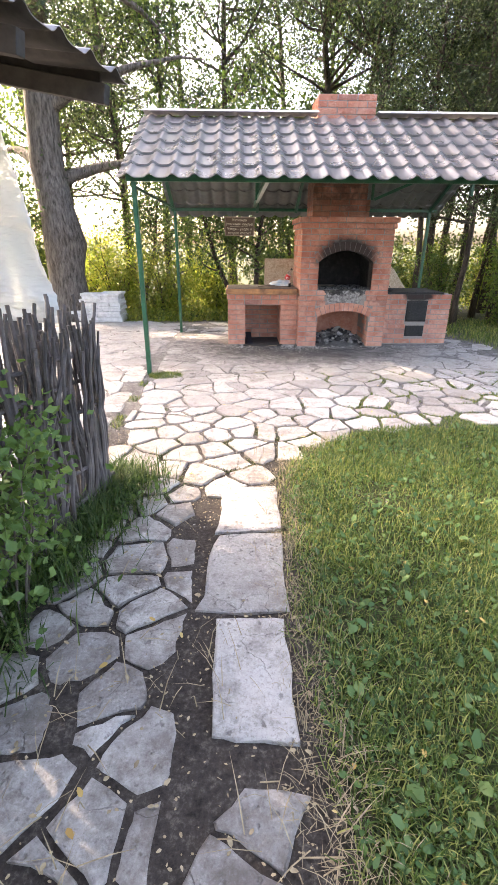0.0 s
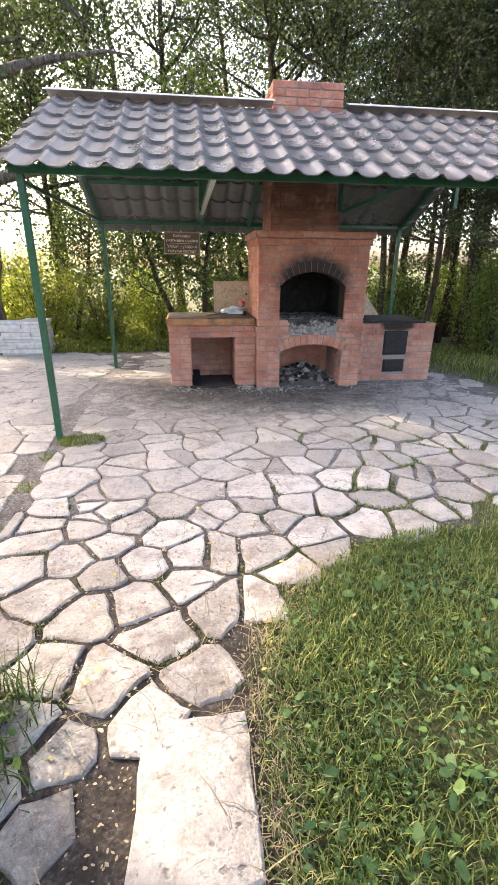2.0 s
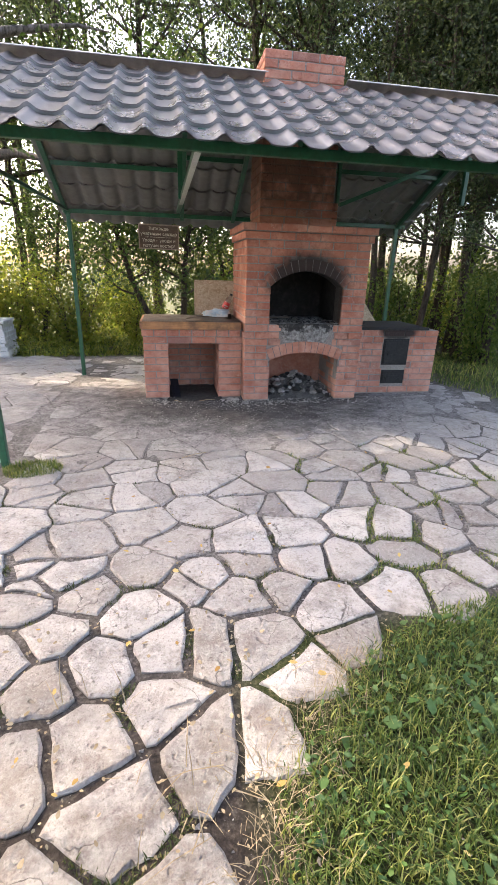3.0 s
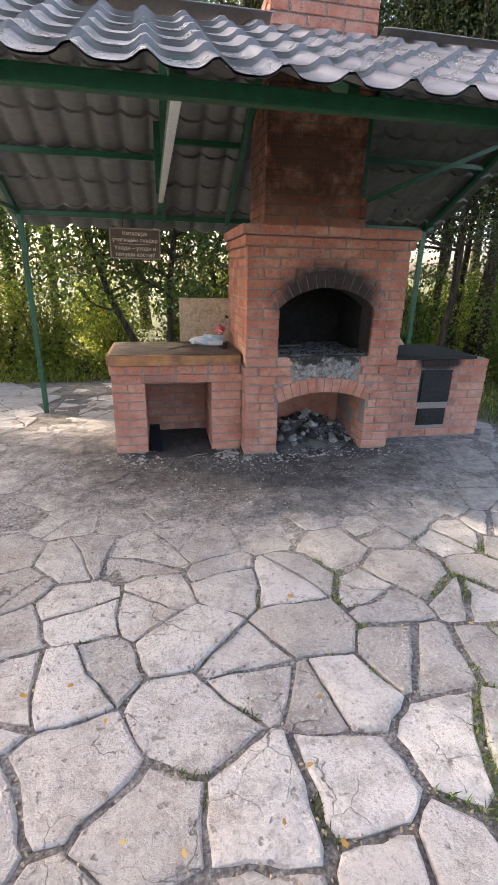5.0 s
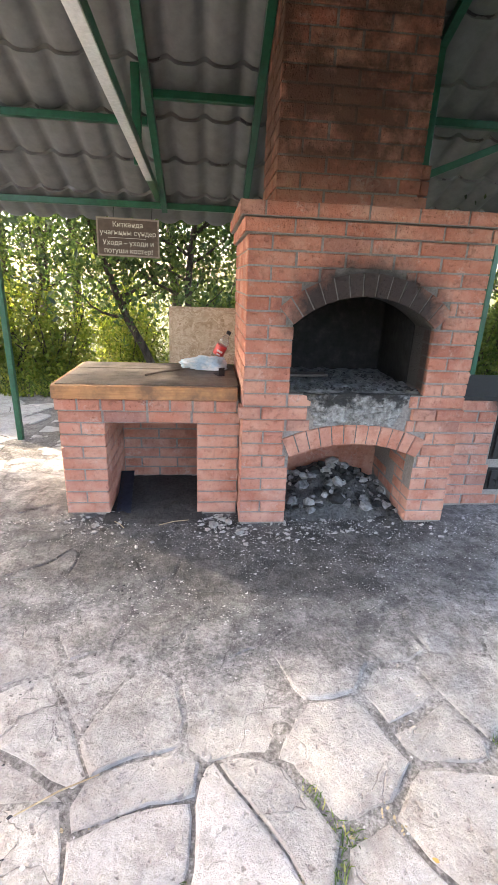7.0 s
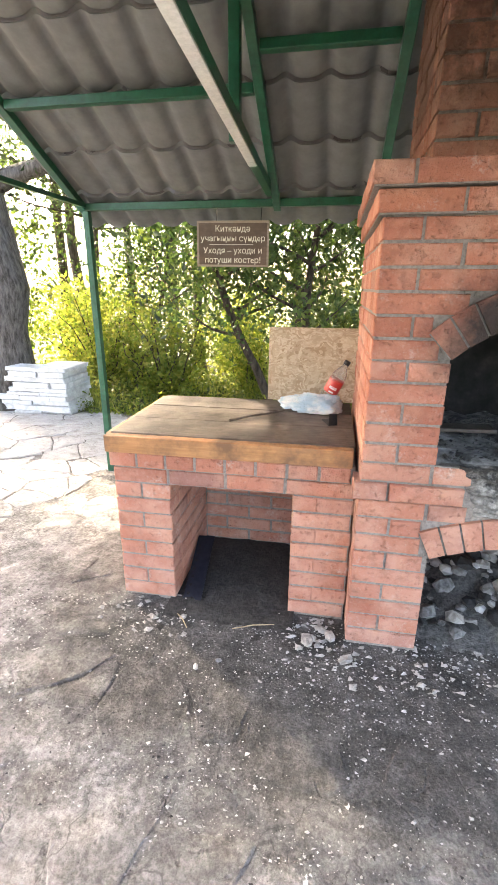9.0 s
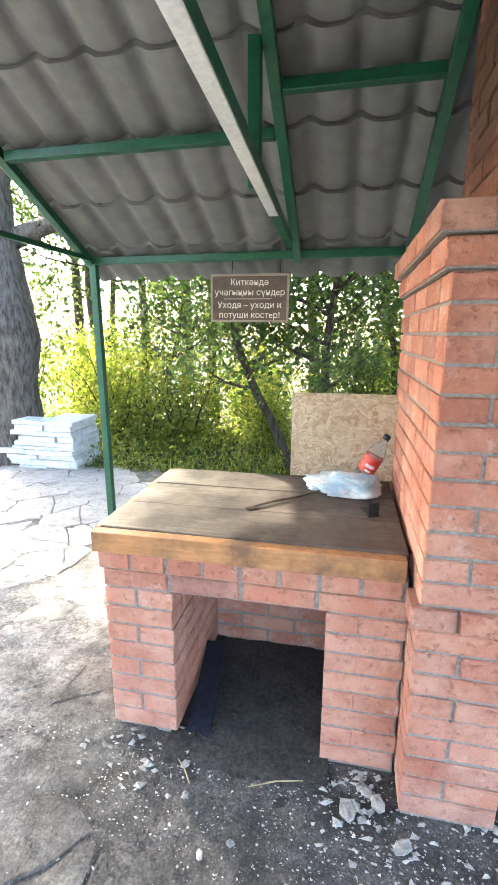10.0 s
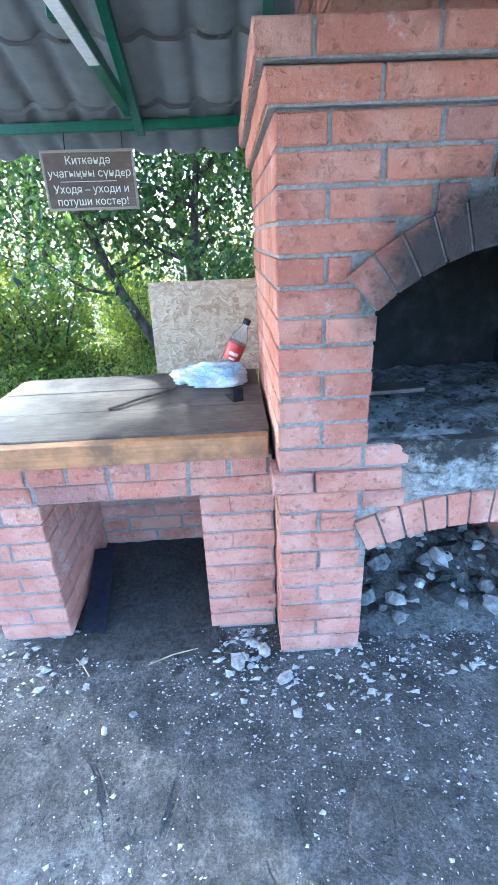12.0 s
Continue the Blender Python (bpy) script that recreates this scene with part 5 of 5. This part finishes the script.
    lathe(bm, [(0.09, 0), (0.10, 0.004), (0.125, 0.03), (0.12, 0.03), (0.09, 0.008)], 28)
    part("pan_body", bm, M_IRON, p, smooth=True)
    bm = bmesh.new()
    tube(bm, [(0.05 * math.cos(a), -0.05, 0.028 + 0.05 * math.sin(a)) for a in (math.pi * k / 10 for k in range(11))], 0.005, 8)
    part("loop_handle", bm, M_IRON, p)


make_sign()
make_osb()
make_table_things()


# ---------------------------------------------------------------- ash, rubble and litter
def chips(name, n, place_at, size, material, seed, label, flat=0.5):
    """Many small broken chips as one object."""
    r = np.random.default_rng(seed)
    base = np.array([(1, 0, 0), (-1, 0, 0), (0, 1, 0), (0, -1, 0), (0, 0, 1), (0, 0, -1)], dtype=float)
    tri = np.array([(0, 2, 4), (2, 1, 4), (1, 3, 4), (3, 0, 4), (2, 0, 5), (1, 2, 5), (3, 1, 5), (0, 3, 5)])
    vs, fs = [], []
    for i in range(n):
        x, y, z = place_at(r)
        s = size[0] + (size[1] - size[0]) * r.random() ** 3
        v = (base * r.uniform(0.45, 1.2, (6, 1)) + r.uniform(-0.35, 0.35, (6, 3))) * s
        a = r.uniform(0, 6.28)
        v = v @ np.array([(math.cos(a), -math.sin(a), 0), (math.sin(a), math.cos(a), 0), (0, 0, 1)]) * np.array([1, r.uniform(0.5, 1), flat])
        vs.append(v + np.array([x, y, z + s * flat * 0.35]))
        fs.append(tri + 6 * i)
    me = cloud(name, np.concatenate(vs), np.concatenate(fs), material)
    return tagged(new(name, me), label, "debris", kind="stuff")


def make_litter():
    def round_oven(r):
        x = r.uniform(-0.1, 4.4)
        y = 7.62 - abs(r.normal(0, 1.0))
        return x, y, gz(x, y) - 0.008
    chips("pale_grit", 13000, round_oven, (0.0015, 0.006), M_PATCH, 1, "pale mortar grit scattered before the oven", 0.6)
    patch = lambda r: next(q for q in iter(lambda: round_oven(r), None) if noise.noise((q[0] * 2.3, q[1] * 2.3, 5)) > r.uniform(-0.7, 0.5))
    chips("lime_chips", 7000, patch, (0.002, 0.009), M_LIME, 12, "white lime chips scattered over the ash", 0.5)
    chips("charcoal_bits", 2400, round_oven, (0.0015, 0.008), M_COAL, 2, "black charcoal bits scattered before the oven", 0.6)

    def feet(r):
        c = ((0.75, 7.58, 0.16), (1.58, 7.57, 0.12), (3.3, 7.45, 0.35), (2.35, 7.5, 0.3), (1.75, 7.4, 0.25))[r.integers(0, 5)]
        x, y = r.normal(c[0], c[2]), r.normal(c[1], 0.07)
        return x, y, -0.006
    chips("mortar_rubble", 650, feet, (0.005, 0.024), M_PATCH, 3, "broken pale mortar heaped along the oven's foot", 0.6)

    def joints(r):
        x, y = r.uniform(-0.3, 2.6), r.uniform(2.6, 5.8)
        return x, y, -0.02
    chips("gravel", 3400, joints, (0.003, 0.012), M_STONE, 4, "small gravel in the soil between flagstones", 0.7)
    # larger pieces, each by itself
    rng = random.Random(9)
    for x, y, sz, mt, lab in ((1.50, 7.50, 0.05, M_PATCH, "pale"), (1.60, 7.54, 0.04, M_PATCH, "pale"), (1.66, 7.42, 0.045, M_PATCH, "pale"), (1.56, 7.58, 0.03, M_PATCH, "pale"), (0.93, 7.55, 0.022, M_PATCH, "pale"), (1.07, 7.28, 0.02, M_PATCH, "pale"), (1.15, 7.33, 0.018, M_RUBBLE, "grey"), (0.80, 7.52, 0.025, M_PATCH, "pale")):
        bm = bmesh.new()
        lump(bm, (0, 0, 0), sz, rng, 0.45)
        o = solo("mortar_chunk", bm, mt, lab + " broken mortar chunk on the ashy ground", "rubble", group="mortar chunks by the oven")
        o.matrix_basis = pose(x, y, sz * 0.2 - 0.006, 0, 0, rng.uniform(0, 360))
    # ash heap in the niche
    bm = bmesh.new()
    nx, ny = 40, 26
    vs = [[bm.verts.new((1.94 + 0.82 * i / nx, 7.56 + 0.6 * j / ny, 0.17 * math.exp(-((i / nx - 0.5) / 0.42) ** 2) * min(1, 1.5 * j / ny) + 0.03 * noise.noise((i * 0.35, j * 0.35, 1)) - 0.008)) for i in range(nx + 1)] for j in range(ny + 1)]
    for a, b in zip(vs, vs[1:]):
        for k in range(nx):
            bm.faces.new((a[k], a[k + 1], b[k + 1], b[k]))
    tagged(solo("ash_heap", bm, plain("ash", (0.03, 0.03, 0.03), (0.16, 0.155, 0.15), 60, 0.95, strength=1.0, dist=0.015), "heap of dark ash in the lower niche", "ash", smooth=True), kind="stuff")
    for i in range(150):
        u, v = rng.random(), rng.random() ** 0.8
        x, y = 1.97 + 0.76 * u, 7.60 + 0.5 * v
        z = 0.17 * math.exp(-((u - 0.5) / 0.42) ** 2) * min(1, 1.5 * (y - 7.56) / 0.6)
        sz = rng.uniform(0.012, 0.05) if i > 12 else rng.uniform(0.05, 0.075)
        bm = bmesh.new()
        lump(bm, (0, 0, 0), sz, rng, 0.65)
        mt = rng.choice((M_COAL, M_COAL, M_COAL, M_RUBBLE, M_RUBBLE, M_RUBBLE, M_PATCH, M_LIME))
        o = solo("clinker_lump", bm, mt, {M_COAL: "black charcoal lump", M_RUBBLE: "grey ashen clinker lump", M_PATCH: "pale burnt mortar lump", M_LIME: "whitish lime lump"}[mt] + " on the ash heap", "rubble", group="lumps in the ash niche")
        o.matrix_basis = pose(x, y, z + sz * 0.25, 0, 0, rng.uniform(0, 360))
    # ash bed, charred board and cinders on the hearth
    bm = bmesh.new()
    nx, ny = 44, 30
    vs = [[bm.verts.new((1.925 + 0.785 * i / nx, 7.56 + 0.72 * j / ny, 0.832 + 0.02 * min(1, j / 3) * (0.6 + noise.noise((i * 0.22, j * 0.22, 4)) + 0.4 * noise.noise((i * 0.7, j * 0.7, 2))))) for i in range(nx + 1)] for j in range(ny + 1)]
    for a, b in zip(vs, vs[1:]):
        for k in range(nx):
            bm.faces.new((a[k], a[k + 1], b[k + 1], b[k]))
    tagged(solo("hearth_ash", bm, plain("hearth_ash", (0.03, 0.03, 0.031), (0.30, 0.295, 0.29), 22, 0.95, strength=1.0, dist=0.02), "grey and black ash spread over the hearth", "ash", smooth=True), kind="stuff")
    bm = bmesh.new()
    box(bm, -0.13, 0.13, -0.045, 0.045, 0, 0.016, 0.004)
    o = solo("charred_board", bm, M_TOP, "short brown half-burnt board lying in the hearth ash", "board")
    o.matrix_basis = pose(2.10, 7.92, 0.858, 0, 0, 4)

    def hearth(r):
        return r.uniform(1.95, 2.70), 7.57 + 0.6 * r.random() ** 1.6, 0.846
    chips("hearth_cinders", 420, hearth, (0.004, 0.02), M_COAL, 15, "black cinders strewn over the hearth ash", 0.6)
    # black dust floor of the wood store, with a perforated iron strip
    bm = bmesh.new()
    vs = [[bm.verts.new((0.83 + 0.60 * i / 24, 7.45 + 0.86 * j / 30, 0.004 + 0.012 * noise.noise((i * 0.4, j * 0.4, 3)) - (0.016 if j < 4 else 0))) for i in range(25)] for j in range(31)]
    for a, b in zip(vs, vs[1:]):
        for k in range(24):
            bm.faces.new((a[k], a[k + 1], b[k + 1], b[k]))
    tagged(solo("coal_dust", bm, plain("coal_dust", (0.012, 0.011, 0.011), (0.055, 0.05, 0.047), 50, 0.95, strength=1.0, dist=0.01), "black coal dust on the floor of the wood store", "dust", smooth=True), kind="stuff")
    s = thing("perforated_iron", "dark perforated iron strip leaning in the wood store", "scrap metal", (0.93, 7.75, 0.03))
    s.rotation_euler = (radians(-72), 0, radians(4))
    bm = bmesh.new()
    box(bm, -0.045, 0.045, 0, 0.004, -0.1, 0.32, 0.001)
    part("plate", bm, plain("blued_iron", (0.012, 0.016, 0.028), (0.03, 0.036, 0.055), 30, 0.4, 0.5), s)
    for k in range(7):
        bm = bmesh.new()
        box(bm, -0.03, -0.018, -0.0015, 0.0, -0.06 + 0.05 * k, -0.045 + 0.05 * k, 0.0004)
        part("slot", bm, M_COAL, s)
    for p, q, mt, lab in (((1.17, 7.51), (1.35, 7.57), M_HAY, "pale peeled stick on the ashy ground"), ((0.97, 7.48), (0.90, 7.56), M_HAY, "pale splinter on the ashy ground"), ((0.93, 5.93), (1.14, 6.03), M_HAY, "pale thin stick on the flagstones")):
        bm = bmesh.new()
        tube(bm, [(*p, 0.003), ((p[0] + q[0]) / 2, (p[1] + q[1]) / 2 + 0.006, 0.007), (*q, 0.003)], [0.0022, 0.003, 0.002], 6)
        solo("twig", bm, mt, lab, "stick")


make_litter()


# ---------------------------------------------------------------- lawn, weeds and fallen leaves
def blades(name, pts, length, width, material, seed, label, lean=0.6, category="grass", parent=None):
    r = np.random.default_rng(seed)
    p = np.array(pts, dtype=float)
    n = len(p)
    a = r.uniform(0, 2 * np.pi, n)
    tilt = np.abs(r.normal(0, lean, n))
    d = np.stack([np.cos(a) * np.sin(tilt), np.sin(a) * np.sin(tilt), np.cos(tilt)], 1)
    side = np.stack([-np.sin(a), np.cos(a), np.zeros(n)], 1)
    L = (length * r.uniform(0.5, 1.3, n))[:, None]
    W = (width * r.uniform(0.6, 1.3, n))[:, None]
    v = np.empty((n, 5, 3))
    mid = p + d * L * 0.55
    tip = p + d * L + np.stack([np.cos(a), np.sin(a), -0.6 * np.ones(n)], 1) * L * 0.22
    v[:, 0], v[:, 1], v[:, 2], v[:, 3], v[:, 4] = p - side * W / 2, p + side * W / 2, mid + side * W * 0.45, tip, mid - side * W * 0.45
    k = np.arange(n)[:, None] * 5
    me = bpy.data.meshes.new(name)
    f = [list(q) for q in np.concatenate([k, k + 1, k + 2, k + 4], 1)] + [list(q) for q in np.concatenate([k + 4, k + 2, k + 3], 1)]
    me.from_pydata(v.reshape(-1, 3).tolist(), [], f)
    me.materials.append(material)
    return tagged(new(name, me), label, category, kind="stuff")


def flat_leaves(name, pts, size, material, seed, label, lift=0.3, category="leaves"):
    r = np.random.default_rng(seed)
    p = np.array(pts, dtype=float)
    n = len(p)
    a = r.uniform(0, 2 * np.pi, n)
    t = r.normal(0, lift, n)
    d = np.stack([np.cos(a) * np.cos(t), np.sin(a) * np.cos(t), np.sin(t)], 1)
    s = np.stack([-np.sin(a), np.cos(a), r.normal(0, lift, n)], 1)
    L = (size * r.uniform(0.6, 1.3, n))[:, None]
    v = np.empty((n, 6, 3))
    up = np.array([0, 0, 1.0])
    v[:, 0], v[:, 1], v[:, 2] = p, p + d * L * 0.3 + s * L * 0.27 + up * L * 0.06, p + d * L * 0.75 + s * L * 0.2 + up * L * 0.04
    v[:, 3], v[:, 4], v[:, 5] = p + d * L, p + d * L * 0.75 - s * L * 0.2 + up * L * 0.04, p + d * L * 0.3 - s * L * 0.27 + up * L * 0.06
    me = cloud(name, v.reshape(-1, 3), np.arange(n * 6).reshape(n, 6), material)
    return tagged(new(name, me), label, category, kind="stuff")


def make_lawn():
    rng = np.random.default_rng(12)

    def scatter(n, x0, x1, y0, y1, ok, z=-0.012):
        out = []
        while len(out) < n:
            x, y = rng.uniform(x0, x1), rng.uniform(y0, y1)
            if ok(x, y):
                out.append((x, y, gz(x, y) + z))
        return out
    clump = lambda x, y: noise.noise((x * 2.2, y * 2.2, 9))
    lawn = lambda x, y: in_lawn(x, y, 0.03) and clump(x, y) > rng.uniform(-0.9, 0.1) and x - lawn_edge(min(y, 4.17)) > rng.uniform(-0.04, 0.16)
    blades("lawn_grass", scatter(95000, 0.95, 3.6, 0.1, 4.15, lawn), 0.06, 0.0042, M_GRASS, 1, "short green lawn grass", 0.75)
    blades("lawn_beyond", scatter(22000, 3.6, 7.0, 0.0, 4.15, lawn), 0.07, 0.007, M_GRASS, 2, "short green lawn grass further off", 0.75)
    flat_leaves("lawn_clover", scatter(11000, 1.03, 4.2, 0.1, 4.15, lambda x, y: in_lawn(x, y, -0.03) and clump(x + 5, y) > rng.uniform(-0.8, 0.25), 0.016), 0.024, M_LEAF_DARKWEED, 3, "small clover leaves in the lawn", 0.5)
    flat_leaves("lawn_plantain", scatter(1500, 1.12, 4.4, 0.1, 4.12, lambda x, y: in_lawn(x, y, -0.08) and clump(x * 1.4 + 2, y * 1.4) > rng.uniform(-0.3, 0.4), 0.02), 0.048, M_LEAF_DARKWEED, 23, "broad plantain leaves in the lawn", 0.4)
    edge = lambda x, y: abs(x - lawn_edge(min(y, 4.17)) - 0.02) < abs(rng.normal(0, 0.11)) + 0.01 and y < 3.95
    blades("straw", scatter(3000, 0.9, 1.6, 0.3, 4.0, edge, -0.008), 0.08, 0.002, M_HAY, 4, "dry straw along the lawn's edge", 1.5, "straw")
    yl = leaf_material("yellow_leaf", (0.30, 0.17, 0.05), (0.45, 0.31, 0.10), (0.50, 0.40, 0.20), 0.25)
    flat_leaves("fallen_leaves", scatter(130, 0.0, 3.6, 0.4, 5.9, lambda x, y: not slab_zone(x, y), 0.012), 0.03, yl, 5, "small yellow fallen leaves", 0.2)
    flat_leaves("pale_litter", scatter(420, -0.2, 1.3, 0.4, 4.6, lambda x, y: x < lawn_edge(min(y, 4.17)) + 0.1, 0.0), 0.022, M_HAY, 6, "pale dry leaf bits in the joints", 0.3)
    # weeds in the joints to the right and by the post
    joints = lambda x, y: joint(x, y) and clump(x * 1.3 + 3, y * 1.3) > 0.0
    blades("joint_weeds", scatter(9000, 1.75, 4.6, 4.15, 6.1, joints, -0.02), 0.032, 0.004, M_GRASS, 7, "low weeds growing in the flagstone joints", 0.9)
    blades("path_weeds", scatter(3600, -0.2, 1.8, 3.2, 5.9, lambda x, y: joint(x, y) and not in_lawn(x, y) and clump(x * 1.9 + 8, y * 1.9) > 0.2, -0.02), 0.024, 0.004, M_MOSS, 27, "moss and low weeds in the joints of the path", 0.9)
    flat_leaves("joint_litter", scatter(1500, -0.25, 2.6, 0.5, 5.9, lambda x, y: joint(x, y) and not in_lawn(x, y), -0.006), 0.013, M_HAY, 28, "dry leaf crumbs caught in the joints", 0.4)
    blades("dry_stalks", scatter(260, 0.1, 1.5, 0.5, 3.9, lambda x, y: not in_lawn(x, y, -0.1) and clump(x * 1.2, y * 1.2) > 0.05, 0.004), 0.16, 0.0035, M_HAY, 29, "long dry grass stalks lying on the soil", 1.5, "straw")
    blades("post_tuft", scatter(1600, -0.32, 0.1, 5.6, 6.05, lambda x, y: ((x + 0.12) / 0.2) ** 2 + ((y - 5.84) / 0.15) ** 2 < 1), 0.05, 0.003, M_GRASS, 8, "grass tuft at the foot of the green post", 0.7)
    blades("drain_weeds", scatter(500, -0.37, -0.27, 3.4, 5.6, lambda x, y: clump(x, y * 2) > 0.1, -0.02), 0.05, 0.004, M_GRASS, 9, "weeds in the drain line between pavings", 0.7)
    # rank growth along the fence
    fence_x = lambda y: -0.075 - (3.05 - y) * 0.236
    blades("fence_grass", scatter(8000, -0.7, 0.5, 0.6, 3.3, lambda x, y: fence_x(y) - 0.05 < x < fence_x(y) + abs(rng.normal(0.02, 0.16)) and clump(x, y * 1.5) > -0.15), 0.19, 0.006, M_GRASS_SHADED, 10, "rank grass along the wattle fence", 0.5)
    flat_leaves("fence_herbs", scatter(1700, -0.5, 0.35, 0.8, 3.2, lambda x, y: fence_x(y) - 0.02 < x < fence_x(y) + abs(rng.normal(0.05, 0.14)), 0.05), 0.045, M_LEAF_WEED, 11, "low herbs at the fence's foot", 0.6)
    # grass beyond the paving
    back = lambda x, y: y > 11.5 + 0.15 * math.sin(x * 2) and clump(x * 0.7, y) > -0.35
    blades("back_grass", scatter(9000, -6, 6, 11.6, 14.2, back), 0.22, 0.012, M_GRASS, 12, "tall sunlit grass behind the paving", 0.4)
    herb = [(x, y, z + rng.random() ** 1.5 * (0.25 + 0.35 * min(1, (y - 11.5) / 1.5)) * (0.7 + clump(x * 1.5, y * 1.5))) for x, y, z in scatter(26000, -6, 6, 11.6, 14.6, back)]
    flat_leaves("back_herbs", herb, 0.06, M_LEAF_SUNLIT, 30, "sunlit yellow-green herbs behind the paving", 0.6)
    blades("side_grass", scatter(14000, 4.5, 8.5, 4.1, 11.8, lambda x, y: x > 4.7 + 0.25 * math.sin(y * 1.3)), 0.12, 0.009, M_GRASS, 13, "grass beside the paving under the trees", 0.6)


M_LEAF_DARKWEED = leaf_material("plantain_leaf", (0.035, 0.085, 0.025), (0.06, 0.125, 0.035), (0.10, 0.17, 0.055), 0.3)
M_LEAF_WEED = leaf_material("weed_leaf", (0.05, 0.105, 0.028), (0.085, 0.16, 0.042), (0.14, 0.22, 0.065), 0.35)
make_lawn()


def make_bramble():
    rng = random.Random(6)
    t = thing("raspberry_bush", "leafy green raspberry canes in front of the wattle fence", "bush", (-0.2, 2.0, 0))
    bm, tips = bmesh.new(), []
    for k in range(9):
        a = rng.uniform(0, 6.28)
        pts = [(0.04 * math.cos(a), 0.08 * math.sin(a), -0.03)]
        for i in range(1, 6):
            pts.append((pts[-1][0] + 0.03 * math.cos(a) + rng.uniform(-0.02, 0.02), pts[-1][1] + 0.05 * math.sin(a) + rng.uniform(-0.03, 0.03), 0.16 * i * rng.uniform(0.85, 1.1)))
            if i > 1:
                tips.append(pts[-1])
        tube(bm, pts, [0.006, 0.005, 0.005, 0.004, 0.003, 0.002], 5, False)
    part("cane", bm, M_BARK, t)
    me = leaves_mesh("foliage", tips, 0.075, 40, 0.034, M_LEAF_WEED, 61, 0.9, 1.35)
    o = new("foliage", me)
    o.parent = t


make_bramble()
